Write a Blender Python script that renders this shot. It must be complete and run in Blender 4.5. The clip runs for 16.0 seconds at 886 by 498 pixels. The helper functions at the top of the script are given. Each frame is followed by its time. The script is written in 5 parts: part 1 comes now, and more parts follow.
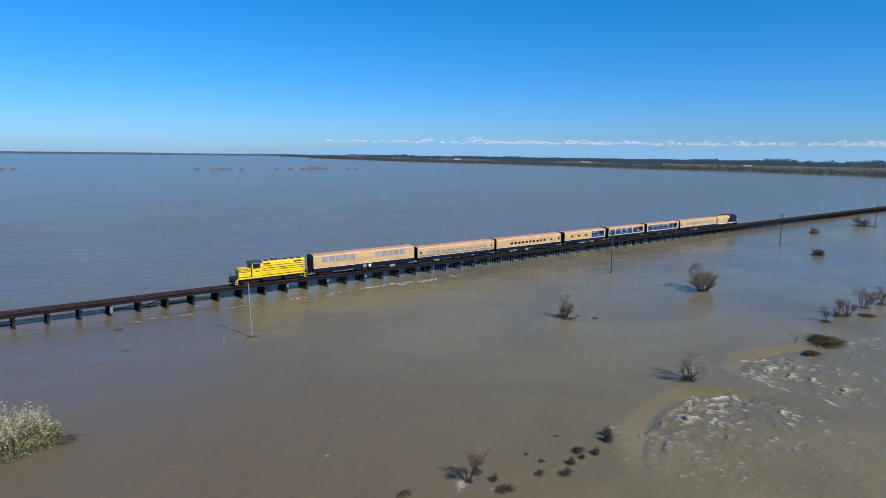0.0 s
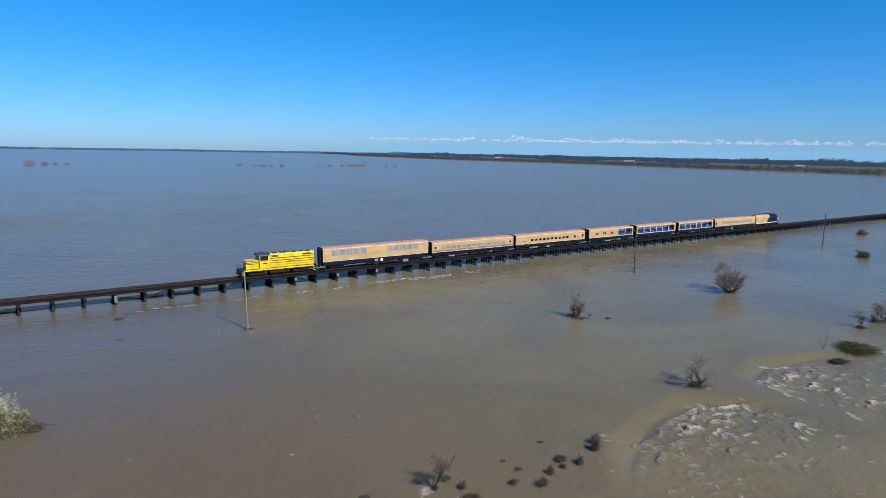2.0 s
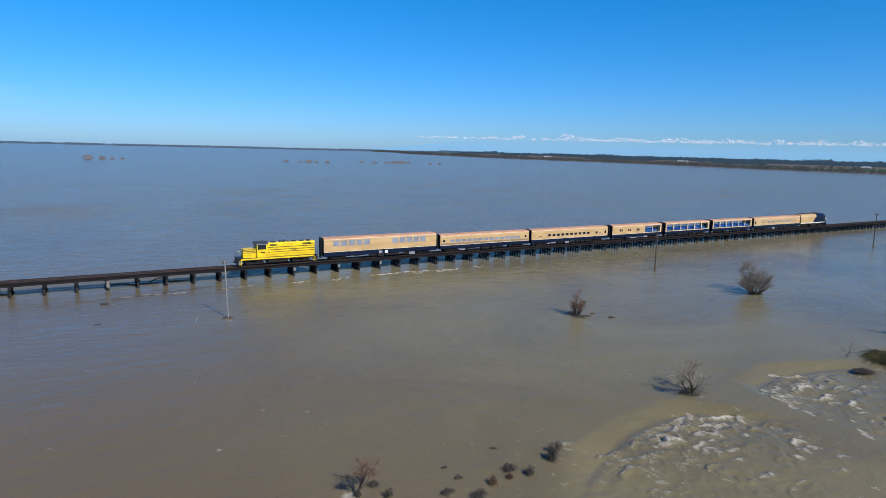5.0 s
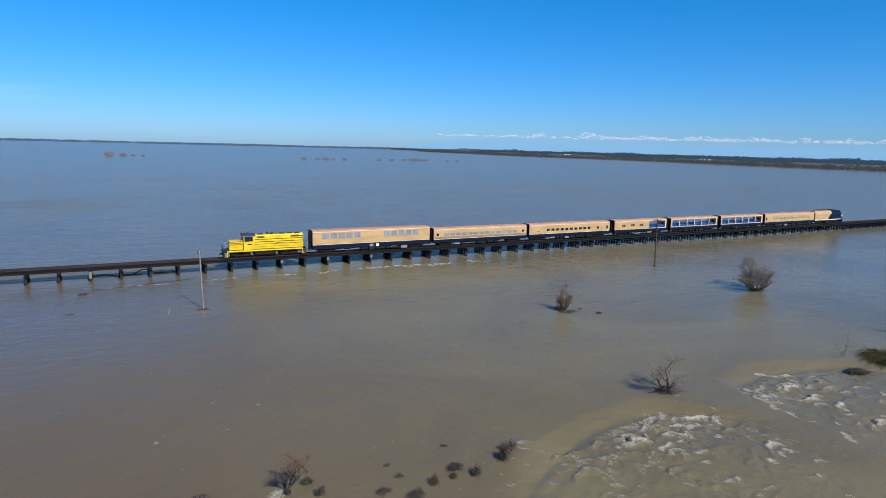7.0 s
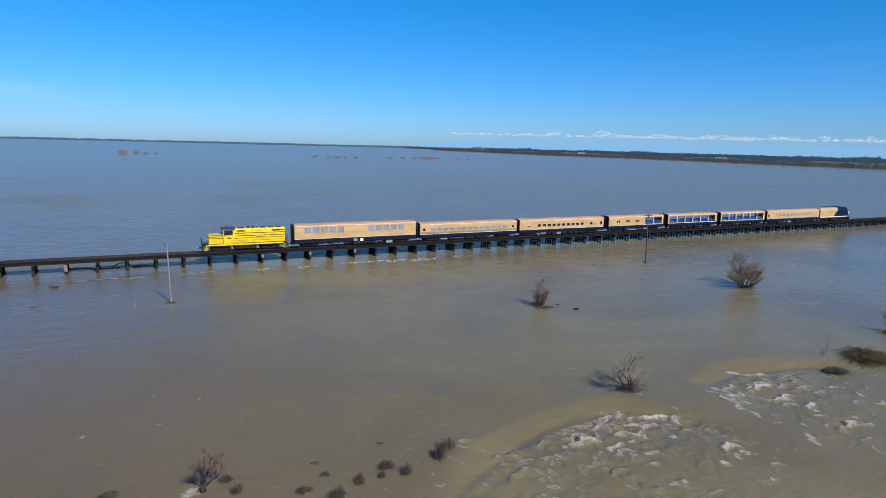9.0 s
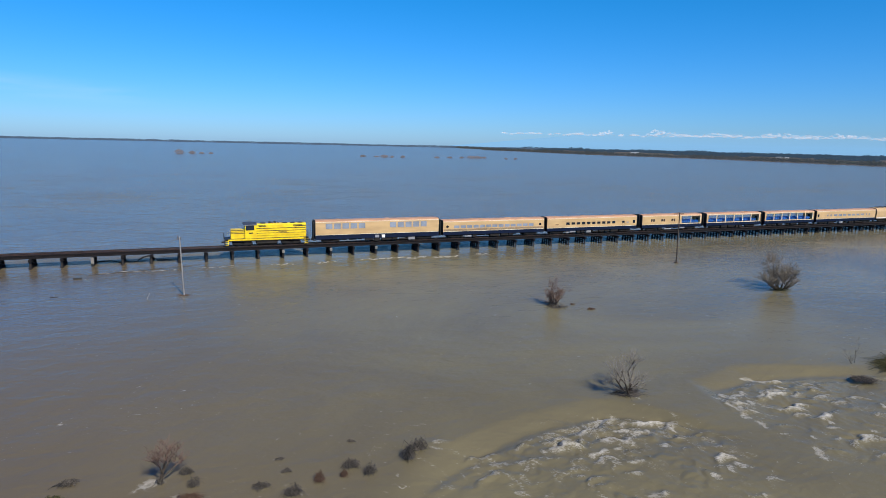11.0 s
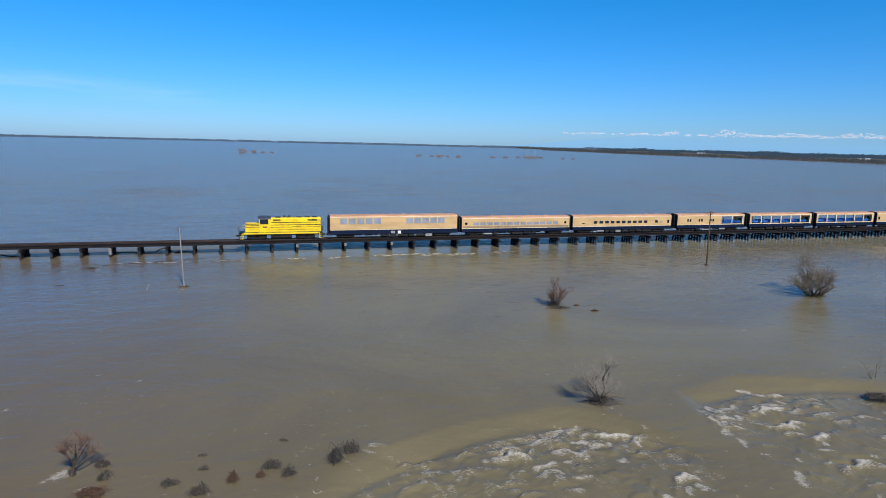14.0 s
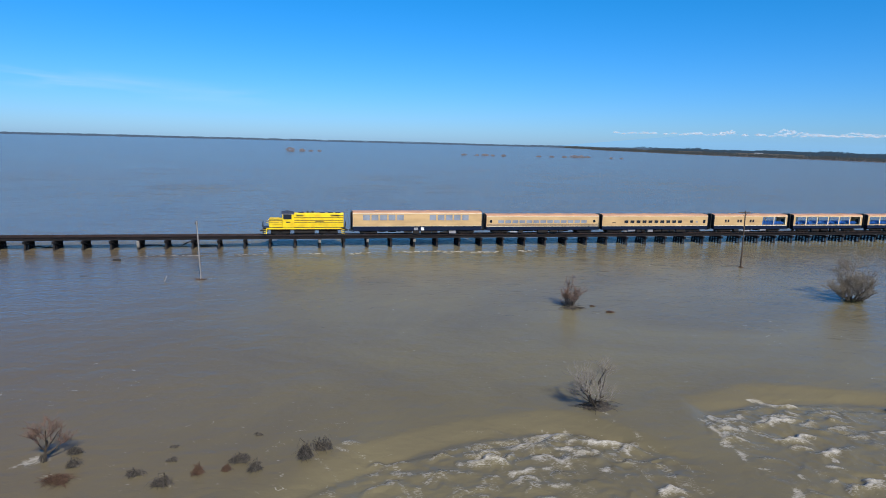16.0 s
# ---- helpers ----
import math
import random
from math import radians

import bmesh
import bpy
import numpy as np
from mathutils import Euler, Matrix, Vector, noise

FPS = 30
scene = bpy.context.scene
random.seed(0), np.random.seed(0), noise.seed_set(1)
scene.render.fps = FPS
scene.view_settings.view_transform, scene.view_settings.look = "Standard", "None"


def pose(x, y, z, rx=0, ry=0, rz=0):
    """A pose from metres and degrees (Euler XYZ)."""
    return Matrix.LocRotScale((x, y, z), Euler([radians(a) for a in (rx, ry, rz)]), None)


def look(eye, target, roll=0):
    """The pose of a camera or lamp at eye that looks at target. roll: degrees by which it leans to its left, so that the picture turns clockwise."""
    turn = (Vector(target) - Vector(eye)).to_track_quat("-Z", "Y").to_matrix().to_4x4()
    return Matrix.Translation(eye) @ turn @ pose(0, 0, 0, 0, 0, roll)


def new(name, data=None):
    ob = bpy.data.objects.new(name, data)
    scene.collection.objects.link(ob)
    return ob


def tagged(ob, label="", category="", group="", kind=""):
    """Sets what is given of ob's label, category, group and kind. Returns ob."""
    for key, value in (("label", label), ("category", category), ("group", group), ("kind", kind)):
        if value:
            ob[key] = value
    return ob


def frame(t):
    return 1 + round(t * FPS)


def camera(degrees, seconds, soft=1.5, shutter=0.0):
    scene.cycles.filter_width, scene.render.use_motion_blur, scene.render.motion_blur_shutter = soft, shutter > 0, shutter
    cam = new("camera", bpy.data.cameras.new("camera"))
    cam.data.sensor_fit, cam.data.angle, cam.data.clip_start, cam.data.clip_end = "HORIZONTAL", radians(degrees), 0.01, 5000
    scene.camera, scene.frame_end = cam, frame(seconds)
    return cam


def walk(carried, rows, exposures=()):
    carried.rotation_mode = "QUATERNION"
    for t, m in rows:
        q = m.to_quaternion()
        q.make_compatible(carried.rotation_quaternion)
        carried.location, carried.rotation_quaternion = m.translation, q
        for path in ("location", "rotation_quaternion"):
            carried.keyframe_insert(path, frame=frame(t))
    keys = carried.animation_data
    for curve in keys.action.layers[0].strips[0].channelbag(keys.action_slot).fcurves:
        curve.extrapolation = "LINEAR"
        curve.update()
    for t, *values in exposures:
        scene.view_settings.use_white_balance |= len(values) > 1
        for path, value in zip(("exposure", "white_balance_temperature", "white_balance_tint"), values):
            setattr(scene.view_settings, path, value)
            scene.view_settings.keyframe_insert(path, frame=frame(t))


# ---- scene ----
cam = camera(71.00, 16.0, soft=0.5)
PATH = [
    (0, (-6.83, -6.92, 29.46), (5.469, 8.559, 26.435), 0.75),
    (0.5, (-4.99, -7.19, 29.17), (7.085, 8.458, 26.121), 0.81),
    (1, (-3.16, -7.43, 28.87), (8.654, 8.412, 25.795), 0.86),
    (1.5, (-1.32, -7.60, 28.55), (10.201, 8.458, 25.459), 0.94),
    (2, (0.53, -7.68, 28.22), (11.764, 8.575, 25.123), 1.02),
    (2.5, (2.36, -7.71, 27.90), (13.311, 8.731, 24.790), 1.10),
    (3, (4.17, -7.78, 27.57), (14.879, 8.822, 24.456), 1.18),
    (3.5, (5.95, -7.89, 27.21), (16.438, 8.845, 24.079), 1.25),
    (4, (7.70, -8.01, 26.88), (17.999, 8.842, 23.741), 1.31),
    (6.5, (16.20, -8.70, 25.25), (25.665, 8.622, 22.028), 1.49),
    (7, (17.80, -8.86, 24.92), (27.165, 8.509, 21.688), 1.48),
    (7.5, (19.44, -9.06, 24.61), (28.748, 8.347, 21.377), 1.50),
    (8, (21.14, -9.28, 24.33), (30.417, 8.135, 21.082), 1.52),
    (8.5, (22.81, -9.54, 24.10), (32.001, 7.924, 20.829), 1.51),
    (9, (24.41, -9.81, 23.90), (33.367, 7.773, 20.618), 1.48),
    (9.5, (25.97, -10.06, 23.71), (34.568, 7.697, 20.415), 1.45),
    (12, (33.63, -10.73, 22.83), (40.452, 7.767, 19.491), 1.30),
    (12.5, (35.22, -10.74, 22.66), (41.725, 7.875, 19.312), 1.31),
    (13, (36.84, -10.72, 22.49), (43.080, 7.989, 19.148), 1.33),
    (13.5, (38.48, -10.70, 22.35), (44.482, 8.086, 18.999), 1.36),
    (14, (40.05, -10.67, 22.19), (45.759, 8.203, 18.834), 1.38),
    (14.5, (41.48, -10.62, 22.05), (46.839, 8.355, 18.683), 1.42),
    (15, (42.81, -10.55, 21.93), (47.828, 8.513, 18.545), 1.46),
    (15.5, (44.04, -10.47, 21.78), (48.698, 8.681, 18.385), 1.47),
    (16, (45.22, -10.37, 21.63), (49.472, 8.868, 18.221), 1.50),
]
walk(cam, [(t, look(eye, target, roll)) for t, eye, target, roll in PATH])

# ---- light ----
SUN_ELEVATION = 41.0
world = bpy.data.worlds.new("sky")
scene.world = world
world.use_nodes = True
wn, wl = world.node_tree.nodes, world.node_tree.links
sky = wn.new("ShaderNodeTexSky")
sky.sky_type, sky.sun_disc = "NISHITA", False
sky.sun_elevation, sky.sun_rotation = radians(SUN_ELEVATION), radians(171)
sky.altitude, sky.air_density, sky.dust_density, sky.ozone_density = 0, 1.0, 0.3, 3.0
wn["Background"].inputs["Strength"].default_value = 0.101
# clear, deep blue air
tint, deep = wn.new("ShaderNodeMix"), wn.new("ShaderNodeHueSaturation")
tint.data_type, tint.blend_type = "RGBA", "MULTIPLY"
tint.inputs[0].default_value = 1.0
wco, wxyz, wramp = wn.new("ShaderNodeTexCoord"), wn.new("ShaderNodeSeparateXYZ"), wn.new("ShaderNodeValToRGB")
wramp.color_ramp.elements[0].position, wramp.color_ramp.elements[0].color = 0.0, (0.47, 0.75, 1.34, 1)
wramp.color_ramp.elements[1].position, wramp.color_ramp.elements[1].color = 0.30, (0.47, 0.95, 1.31, 1)
high = wramp.color_ramp.elements.new(0.65)
high.color = (0.18, 0.24, 0.80, 1)
wl.new(wco.outputs["Generated"], wxyz.inputs[0])
wl.new(wxyz.outputs["Z"], wramp.inputs[0])
wl.new(wramp.outputs[0], tint.inputs[7])
deep.inputs["Saturation"].default_value = 1.13
wl.new(sky.outputs[0], tint.inputs[6])
wl.new(tint.outputs[2], deep.inputs["Color"])
wl.new(deep.outputs[0], wn["Background"].inputs["Color"])
sun = new("sun", bpy.data.lights.new("sun", "SUN"))
sun.data.energy, sun.data.angle, sun.data.color = 5.0, radians(0.55), (1.0, 0.95, 0.86)
sun.matrix_world = look((0.16 * 100, -0.987 * 100, math.tan(radians(SUN_ELEVATION)) * 100), (0, 0, 0))
scene.view_settings.exposure = 0.04


# ---- materials ----
def material(name, colour, rough=0.6, metal=0.0, vary=0.25, scale=2.0, grain=30.0, bump=0.15, stretch=(1, 1, 1), stain=None, random_piece=False, specular=0.5):
    """A surface with large stains, fine grain and relief."""
    m = bpy.data.materials.new(name)
    m.use_nodes = True
    n, l = m.node_tree.nodes, m.node_tree.links
    p = n["Principled BSDF"]
    p.inputs["Roughness"].default_value, p.inputs["Metallic"].default_value = rough, metal
    p.inputs["Specular IOR Level"].default_value = specular
    co, mp = n.new("ShaderNodeTexCoord"), n.new("ShaderNodeMapping")
    mp.inputs["Scale"].default_value = stretch
    l.new(co.outputs["Object"], mp.inputs["Vector"])
    big, fine = n.new("ShaderNodeTexNoise"), n.new("ShaderNodeTexNoise")
    for node, s, d in ((big, scale, 5), (fine, grain, 3)):
        node.inputs["Scale"].default_value, node.inputs["Detail"].default_value = s, d
        l.new(mp.outputs[0], node.inputs["Vector"])
    ramp = n.new("ShaderNodeValToRGB")
    dark = stain or tuple(c * (1 - vary) for c in colour)
    light = tuple(min(1, c * (1 + 0.5 * vary)) for c in colour)
    ramp.color_ramp.elements[0].position, ramp.color_ramp.elements[0].color = 0.3, (*dark, 1)
    ramp.color_ramp.elements[1].position, ramp.color_ramp.elements[1].color = 0.62, (*light, 1)
    l.new(big.outputs["Fac"], ramp.inputs[0])
    mul = n.new("ShaderNodeMix")
    mul.data_type, mul.blend_type = "RGBA", "MULTIPLY"
    mul.inputs[0].default_value = min(1.0, vary * 1.5)
    l.new(ramp.outputs[0], mul.inputs[6])
    l.new(fine.outputs["Color"], mul.inputs[7])
    fr = n.new("ShaderNodeValToRGB")
    fr.color_ramp.elements[0].color, fr.color_ramp.elements[1].color = (0.55, 0.55, 0.55, 1), (1.15, 1.15, 1.15, 1)
    l.new(fine.outputs["Fac"], fr.inputs[0])
    l.new(fr.outputs[0], mul.inputs[7])
    out = mul.outputs[2]
    if random_piece:
        info, hue = n.new("ShaderNodeObjectInfo"), n.new("ShaderNodeHueSaturation")
        rng = n.new("ShaderNodeMapRange")
        rng.inputs[3].default_value, rng.inputs[4].default_value = 0.65, 1.35
        l.new(info.outputs["Random"], rng.inputs[0])
        l.new(rng.outputs[0], hue.inputs["Value"])
        l.new(out, hue.inputs["Color"])
        out = hue.outputs[0]
    l.new(out, p.inputs["Base Color"])
    if bump:
        b = n.new("ShaderNodeBump")
        b.inputs["Strength"].default_value, b.inputs["Distance"].default_value = bump, 0.03
        l.new(fine.outputs["Fac"], b.inputs["Height"])
        l.new(b.outputs[0], p.inputs["Normal"])
    return m


def foliage(name, a, b, rough=0.75):
    """Leaves or twigs, each island of the mesh between the two colours."""
    m = bpy.data.materials.new(name)
    m.use_nodes = True
    n, l = m.node_tree.nodes, m.node_tree.links
    p = n["Principled BSDF"]
    p.inputs["Roughness"].default_value = rough
    p.inputs["Specular IOR Level"].default_value = 0.2
    g, mix = n.new("ShaderNodeNewGeometry"), n.new("ShaderNodeMix")
    mix.data_type = "RGBA"
    mix.inputs[6].default_value, mix.inputs[7].default_value = (*a, 1), (*b, 1)
    l.new(g.outputs["Random Per Island"], mix.inputs[0])
    l.new(mix.outputs[2], p.inputs["Base Color"])
    return m


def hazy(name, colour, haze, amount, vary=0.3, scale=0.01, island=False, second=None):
    """A far surface seen through kilometres of bluish air: its own colour plus that air's light, painted in as
    emission.
    """
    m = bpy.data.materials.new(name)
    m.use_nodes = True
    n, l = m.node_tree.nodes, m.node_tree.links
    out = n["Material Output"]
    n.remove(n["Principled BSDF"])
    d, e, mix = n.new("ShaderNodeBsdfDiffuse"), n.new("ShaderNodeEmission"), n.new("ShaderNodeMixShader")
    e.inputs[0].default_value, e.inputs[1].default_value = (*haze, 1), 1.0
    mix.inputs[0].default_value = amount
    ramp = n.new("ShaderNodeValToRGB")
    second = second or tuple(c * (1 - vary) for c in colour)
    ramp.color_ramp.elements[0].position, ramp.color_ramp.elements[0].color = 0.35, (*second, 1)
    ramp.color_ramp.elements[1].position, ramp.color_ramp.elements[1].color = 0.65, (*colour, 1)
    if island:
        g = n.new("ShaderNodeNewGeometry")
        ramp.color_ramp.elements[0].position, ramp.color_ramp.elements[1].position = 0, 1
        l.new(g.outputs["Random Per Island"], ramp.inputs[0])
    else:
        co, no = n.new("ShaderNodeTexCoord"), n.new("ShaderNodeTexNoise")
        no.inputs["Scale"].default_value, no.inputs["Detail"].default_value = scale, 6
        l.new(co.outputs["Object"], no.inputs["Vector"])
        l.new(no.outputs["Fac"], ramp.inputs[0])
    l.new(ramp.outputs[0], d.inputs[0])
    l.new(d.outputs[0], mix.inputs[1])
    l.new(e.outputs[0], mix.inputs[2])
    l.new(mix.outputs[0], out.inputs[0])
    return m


def water_material():
    m = bpy.data.materials.new("muddy_flood_water")
    m.use_nodes = True
    n, l = m.node_tree.nodes, m.node_tree.links
    p = n["Principled BSDF"]
    p.inputs["IOR"].default_value = 1.33
    co = n.new("ShaderNodeTexCoord")

    def noise_node(scale, detail, stretch=(1, 1, 1), rough=0.55, warp=0.0):
        mp, no = n.new("ShaderNodeMapping"), n.new("ShaderNodeTexNoise")
        mp.inputs["Scale"].default_value = stretch
        no.inputs["Scale"].default_value, no.inputs["Detail"].default_value = scale, detail
        no.inputs["Roughness"].default_value, no.inputs["Distortion"].default_value = rough, warp
        l.new(co.outputs["Object"], mp.inputs[0])
        l.new(mp.outputs[0], no.inputs["Vector"])
        return no.outputs["Fac"]

    silt = n.new("ShaderNodeValToRGB")
    silt.color_ramp.elements[0].position, silt.color_ramp.elements[0].color = 0.34, (0.136, 0.119, 0.073, 1)
    silt.color_ramp.elements[1].position, silt.color_ramp.elements[1].color = 0.68, (0.194, 0.170, 0.092, 1)
    l.new(noise_node(0.028, 8, (0.9, 1.1, 1), 0.62, 1.0), silt.inputs[0])
    # calmer slicks mirror more of the sky than wind-roughened water
    slick = n.new("ShaderNodeMapRange")
    slick.inputs[1].default_value, slick.inputs[2].default_value, slick.inputs[3].default_value, slick.inputs[4].default_value = 0.34, 0.70, 0.12, 0.205
    l.new(noise_node(0.018, 6, (1.0, 1.2, 1), 0.62, 1.4), slick.inputs[0])
    calm, lift = n.new("ShaderNodeAttribute"), n.new("ShaderNodeMath")
    calm.attribute_name, lift.operation = "calm", "MULTIPLY_ADD"
    lift.inputs[1].default_value = 0.55
    l.new(calm.outputs["Fac"], lift.inputs[0])
    l.new(slick.outputs[0], lift.inputs[2])
    l.new(lift.outputs[0], p.inputs["Specular IOR Level"])
    # foam
    at = n.new("ShaderNodeAttribute")
    at.attribute_name = "foam"
    lace, sum_, hem, mul = n.new("ShaderNodeMapRange"), n.new("ShaderNodeMath"), n.new("ShaderNodeMapRange"), n.new("ShaderNodeMath")
    sum_.operation = "ADD"
    l.new(at.outputs["Fac"], sum_.inputs[0])
    web = n.new("ShaderNodeMapRange")
    web.inputs[1].default_value, web.inputs[2].default_value, web.inputs[4].default_value = 0.36, 0.64, 0.9
    l.new(noise_node(2.8, 8, (0.8, 1.25, 1), 0.72, 1.4), web.inputs[0])
    l.new(web.outputs[0], sum_.inputs[1])
    lace.inputs[1].default_value, lace.inputs[2].default_value, lace.inputs[4].default_value = 0.62, 1.7, 0.9
    l.new(sum_.outputs[0], lace.inputs[0])
    hem.inputs[1].default_value, hem.inputs[2].default_value = 0.04, 0.3
    l.new(at.outputs["Fac"], hem.inputs[0])
    mul.operation = "MULTIPLY"
    l.new(hem.outputs[0], mul.inputs[0])
    l.new(lace.outputs[0], mul.inputs[1])
    # loose flecks of froth on the open water
    fl, zone = n.new("ShaderNodeMapRange"), n.new("ShaderNodeMapRange")
    fl.inputs[1].default_value, fl.inputs[2].default_value = 0.65, 0.72
    fl.inputs[4].default_value = 0.5
    l.new(noise_node(1.7, 6, (0.8, 1.2, 1), 0.66, 1.2), fl.inputs[0])
    zone.inputs[1].default_value, zone.inputs[2].default_value = 0.42, 0.60
    l.new(noise_node(0.05, 3), zone.inputs[0])
    fz, mx = n.new("ShaderNodeMath"), n.new("ShaderNodeMath")
    fz.operation, mx.operation = "MULTIPLY", "MAXIMUM"
    l.new(fl.outputs[0], fz.inputs[0])
    l.new(zone.outputs[0], fz.inputs[1])
    l.new(fz.outputs[0], mx.inputs[0])
    l.new(mul.outputs[0], mx.inputs[1])
    mx.use_clamp = True
    mix = n.new("ShaderNodeMix")
    mix.data_type = "RGBA"
    mix.inputs[7].default_value = (0.60, 0.57, 0.49, 1)
    l.new(mx.outputs[0], mix.inputs[0])
    lake, load, carry = n.new("ShaderNodeAttribute"), n.new("ShaderNodeMapRange"), n.new("ShaderNodeMix")
    lake.attribute_name = "clean"
    load.inputs[3].default_value, load.inputs[4].default_value = 0.0, 0.65
    carry.data_type = "RGBA"
    carry.inputs[7].default_value = (0.122, 0.093, 0.064, 1)
    l.new(lake.outputs["Fac"], load.inputs[0])
    l.new(load.outputs[0], carry.inputs[0])
    l.new(silt.outputs[0], carry.inputs[6])
    l.new(carry.outputs[2], mix.inputs[6])
    l.new(mix.outputs[2], p.inputs["Base Color"])
    ro = n.new("ShaderNodeMapRange")
    ro.inputs[3].default_value, ro.inputs[4].default_value = 0.21, 0.8
    l.new(mx.outputs[0], ro.inputs[0])
    l.new(ro.outputs[0], p.inputs["Roughness"])
    # ripples at four sizes, running with the wind
    last = None
    chop = n.new("ShaderNodeAttribute")
    chop.attribute_name = "chop"
    for scale, stretch, dist, strength in ((0.11, (0.9, 1.2, 1), 1.0, 0.22), (0.40, (0.8, 1.3, 1), 0.45, 0.28), (1.4, (0.9, 1.15, 1), 0.15, 0.27), (5.0, (0.8, 1.3, 1), 0.03, 0.20)):
        b = n.new("ShaderNodeBump")
        b.inputs["Strength"].default_value, b.inputs["Distance"].default_value = strength, dist
        if scale > 1:
            rise = n.new("ShaderNodeMath")
            rise.operation = "MULTIPLY_ADD"
            rise.inputs[1].default_value, rise.inputs[2].default_value = 1.2, strength
            l.new(chop.outputs["Fac"], rise.inputs[0])
            l.new(rise.outputs[0], b.inputs["Strength"])
        l.new(noise_node(scale, 4, stretch, 0.55, 0.4), b.inputs["Height"])
        if last:
            l.new(last, b.inputs["Normal"])
        last = b.outputs[0]
    l.new(last, p.inputs["Normal"])
    return m


WATER = water_material()
TIMBER = material("creosoted_timber", (0.015, 0.013, 0.0135), 0.85, vary=0.45, scale=1.2, grain=14, bump=0.5, stretch=(0.3, 2, 2), random_piece=True, specular=0.2)
# paler than TIMBER: sunlight painted into the row of piles facing the sun
OUTER_PILE = material("sun_tinted_weathered_pile", (0.036, 0.031, 0.028), 0.85, vary=0.5, scale=1.6, grain=14, bump=0.5, stretch=(2, 2, 0.4), stain=(0.02, 0.017, 0.016), random_piece=True, specular=0.2)
TIE = material("weathered_tie", (0.014, 0.011, 0.012), 0.9, vary=0.4, scale=1.5, grain=18, bump=0.5, random_piece=True, specular=0.2)
PALE_TIMBER = material("bleached_timber", (0.24, 0.22, 0.19), 0.85, vary=0.35, scale=2, grain=14, bump=0.4, specular=0.2)
POLE_PALE = material("bleached_pole", (0.25, 0.24, 0.23), 0.8, vary=0.3, scale=1.5, grain=20, bump=0.3, stretch=(3, 3, 0.3), specular=0.2)
POLE_DARK = material("dark_pole", (0.085, 0.065, 0.05), 0.85, vary=0.4, scale=1.5, grain=20, bump=0.4, stretch=(3, 3, 0.3), specular=0.2)
RAIL = material("rusty_rail", (0.10, 0.062, 0.05), 0.45, 0.6, vary=0.4, scale=2, grain=25, bump=0.2)
YELLOW = material("yellow_paint", (0.84, 0.60, 0.010), 0.38, vary=0.12, scale=0.9, grain=9, bump=0.04, stain=(0.70, 0.46, 0.015))
BLACK = material("black_paint", (0.018, 0.018, 0.02), 0.5, vary=0.4, scale=1.5, grain=12, bump=0.1)
GRIME = material("greasy_underframe", (0.013, 0.012, 0.012), 0.75, vary=0.5, scale=2.5, grain=16, bump=0.3, stain=(0.03, 0.024, 0.02), specular=0.2)
GREY_STEEL = material("grey_equipment", (0.24, 0.25, 0.28), 0.6, vary=0.4, scale=2, grain=14, bump=0.15, stain=(0.18, 0.17, 0.16))
CAB_ROOF = material("slate_cab_roof", (0.045, 0.058, 0.085), 0.5, vary=0.3, scale=2, grain=12, bump=0.1)
TAN = material("tan_coach_paint", (0.56, 0.375, 0.18), 0.36, vary=0.10, scale=0.6, grain=7, bump=0.03, stretch=(0.4, 1, 1.5), stain=(0.45, 0.295, 0.14))
GLOSS_TAN = material("polished_tan_ribs", (0.62, 0.45, 0.26), 0.16, 0.55, vary=0.1, scale=0.6, grain=7, bump=0.0, stretch=(0.4, 1, 1.5))
COPPER = material("copper_roof_paint", (0.56, 0.31, 0.17), 0.5, vary=0.25, scale=0.8, grain=8, bump=0.08, stretch=(0.4, 1.5, 1))
NAVY = material("navy_paint", (0.004, 0.009, 0.030), 0.4, vary=0.3, scale=0.9, grain=10, bump=0.05, specular=0.25)
CREAM = material("cream_stripe", (0.78, 0.70, 0.52), 0.4, vary=0.12, scale=1, grain=10, bump=0.02)
WHITE = material("white_paint", (0.75, 0.74, 0.70), 0.45, vary=0.12, scale=1, grain=10, bump=0.03)
RUBBER = material("black_rubber", (0.012, 0.012, 0.013), 0.7, vary=0.3, scale=4, grain=20, bump=0.2)
SEAT_BLUE = material("blue_seat", (0.07, 0.30, 0.80), 0.55, vary=0.2, scale=3, grain=30, bump=0.1)
# reflected sky painted into the glass as a pale grey base
GLASS_GREY = material("sky_grey_window", (0.26, 0.29, 0.34), 0.08, vary=0.25, scale=0.5, grain=3, bump=0.0, specular=1.0)
GLASS_DARK = material("dark_window", (0.012, 0.014, 0.017), 0.06, vary=0.3, scale=0.6, grain=3, bump=0.0, specular=0.8)
TWIG_BROWN = foliage("red_brown_twigs", (0.10, 0.062, 0.045), (0.20, 0.13, 0.10))
TWIG_GREY = foliage("grey_brown_twigs", (0.11, 0.092, 0.07), (0.22, 0.185, 0.14))
TWIG_PALE = foliage("pale_twigs", (0.15, 0.13, 0.105), (0.32, 0.285, 0.24))
TWIG_TAN = foliage("tan_twigs", (0.19, 0.14, 0.095), (0.34, 0.26, 0.18))
BARK = material("wet_bark", (0.075, 0.058, 0.043), 0.85, vary=0.4, scale=3, grain=20, bump=0.4, specular=0.2)
DARK_BRUSH = foliage("wet_dark_brush", (0.008, 0.008, 0.008), (0.15, 0.13, 0.105))
BROWN_BRUSH = foliage("wet_brown_brush", (0.05, 0.03, 0.02), (0.14, 0.085, 0.055))
REED_GREEN = foliage("flattened_reeds", (0.022, 0.025, 0.010), (0.105, 0.095, 0.04))
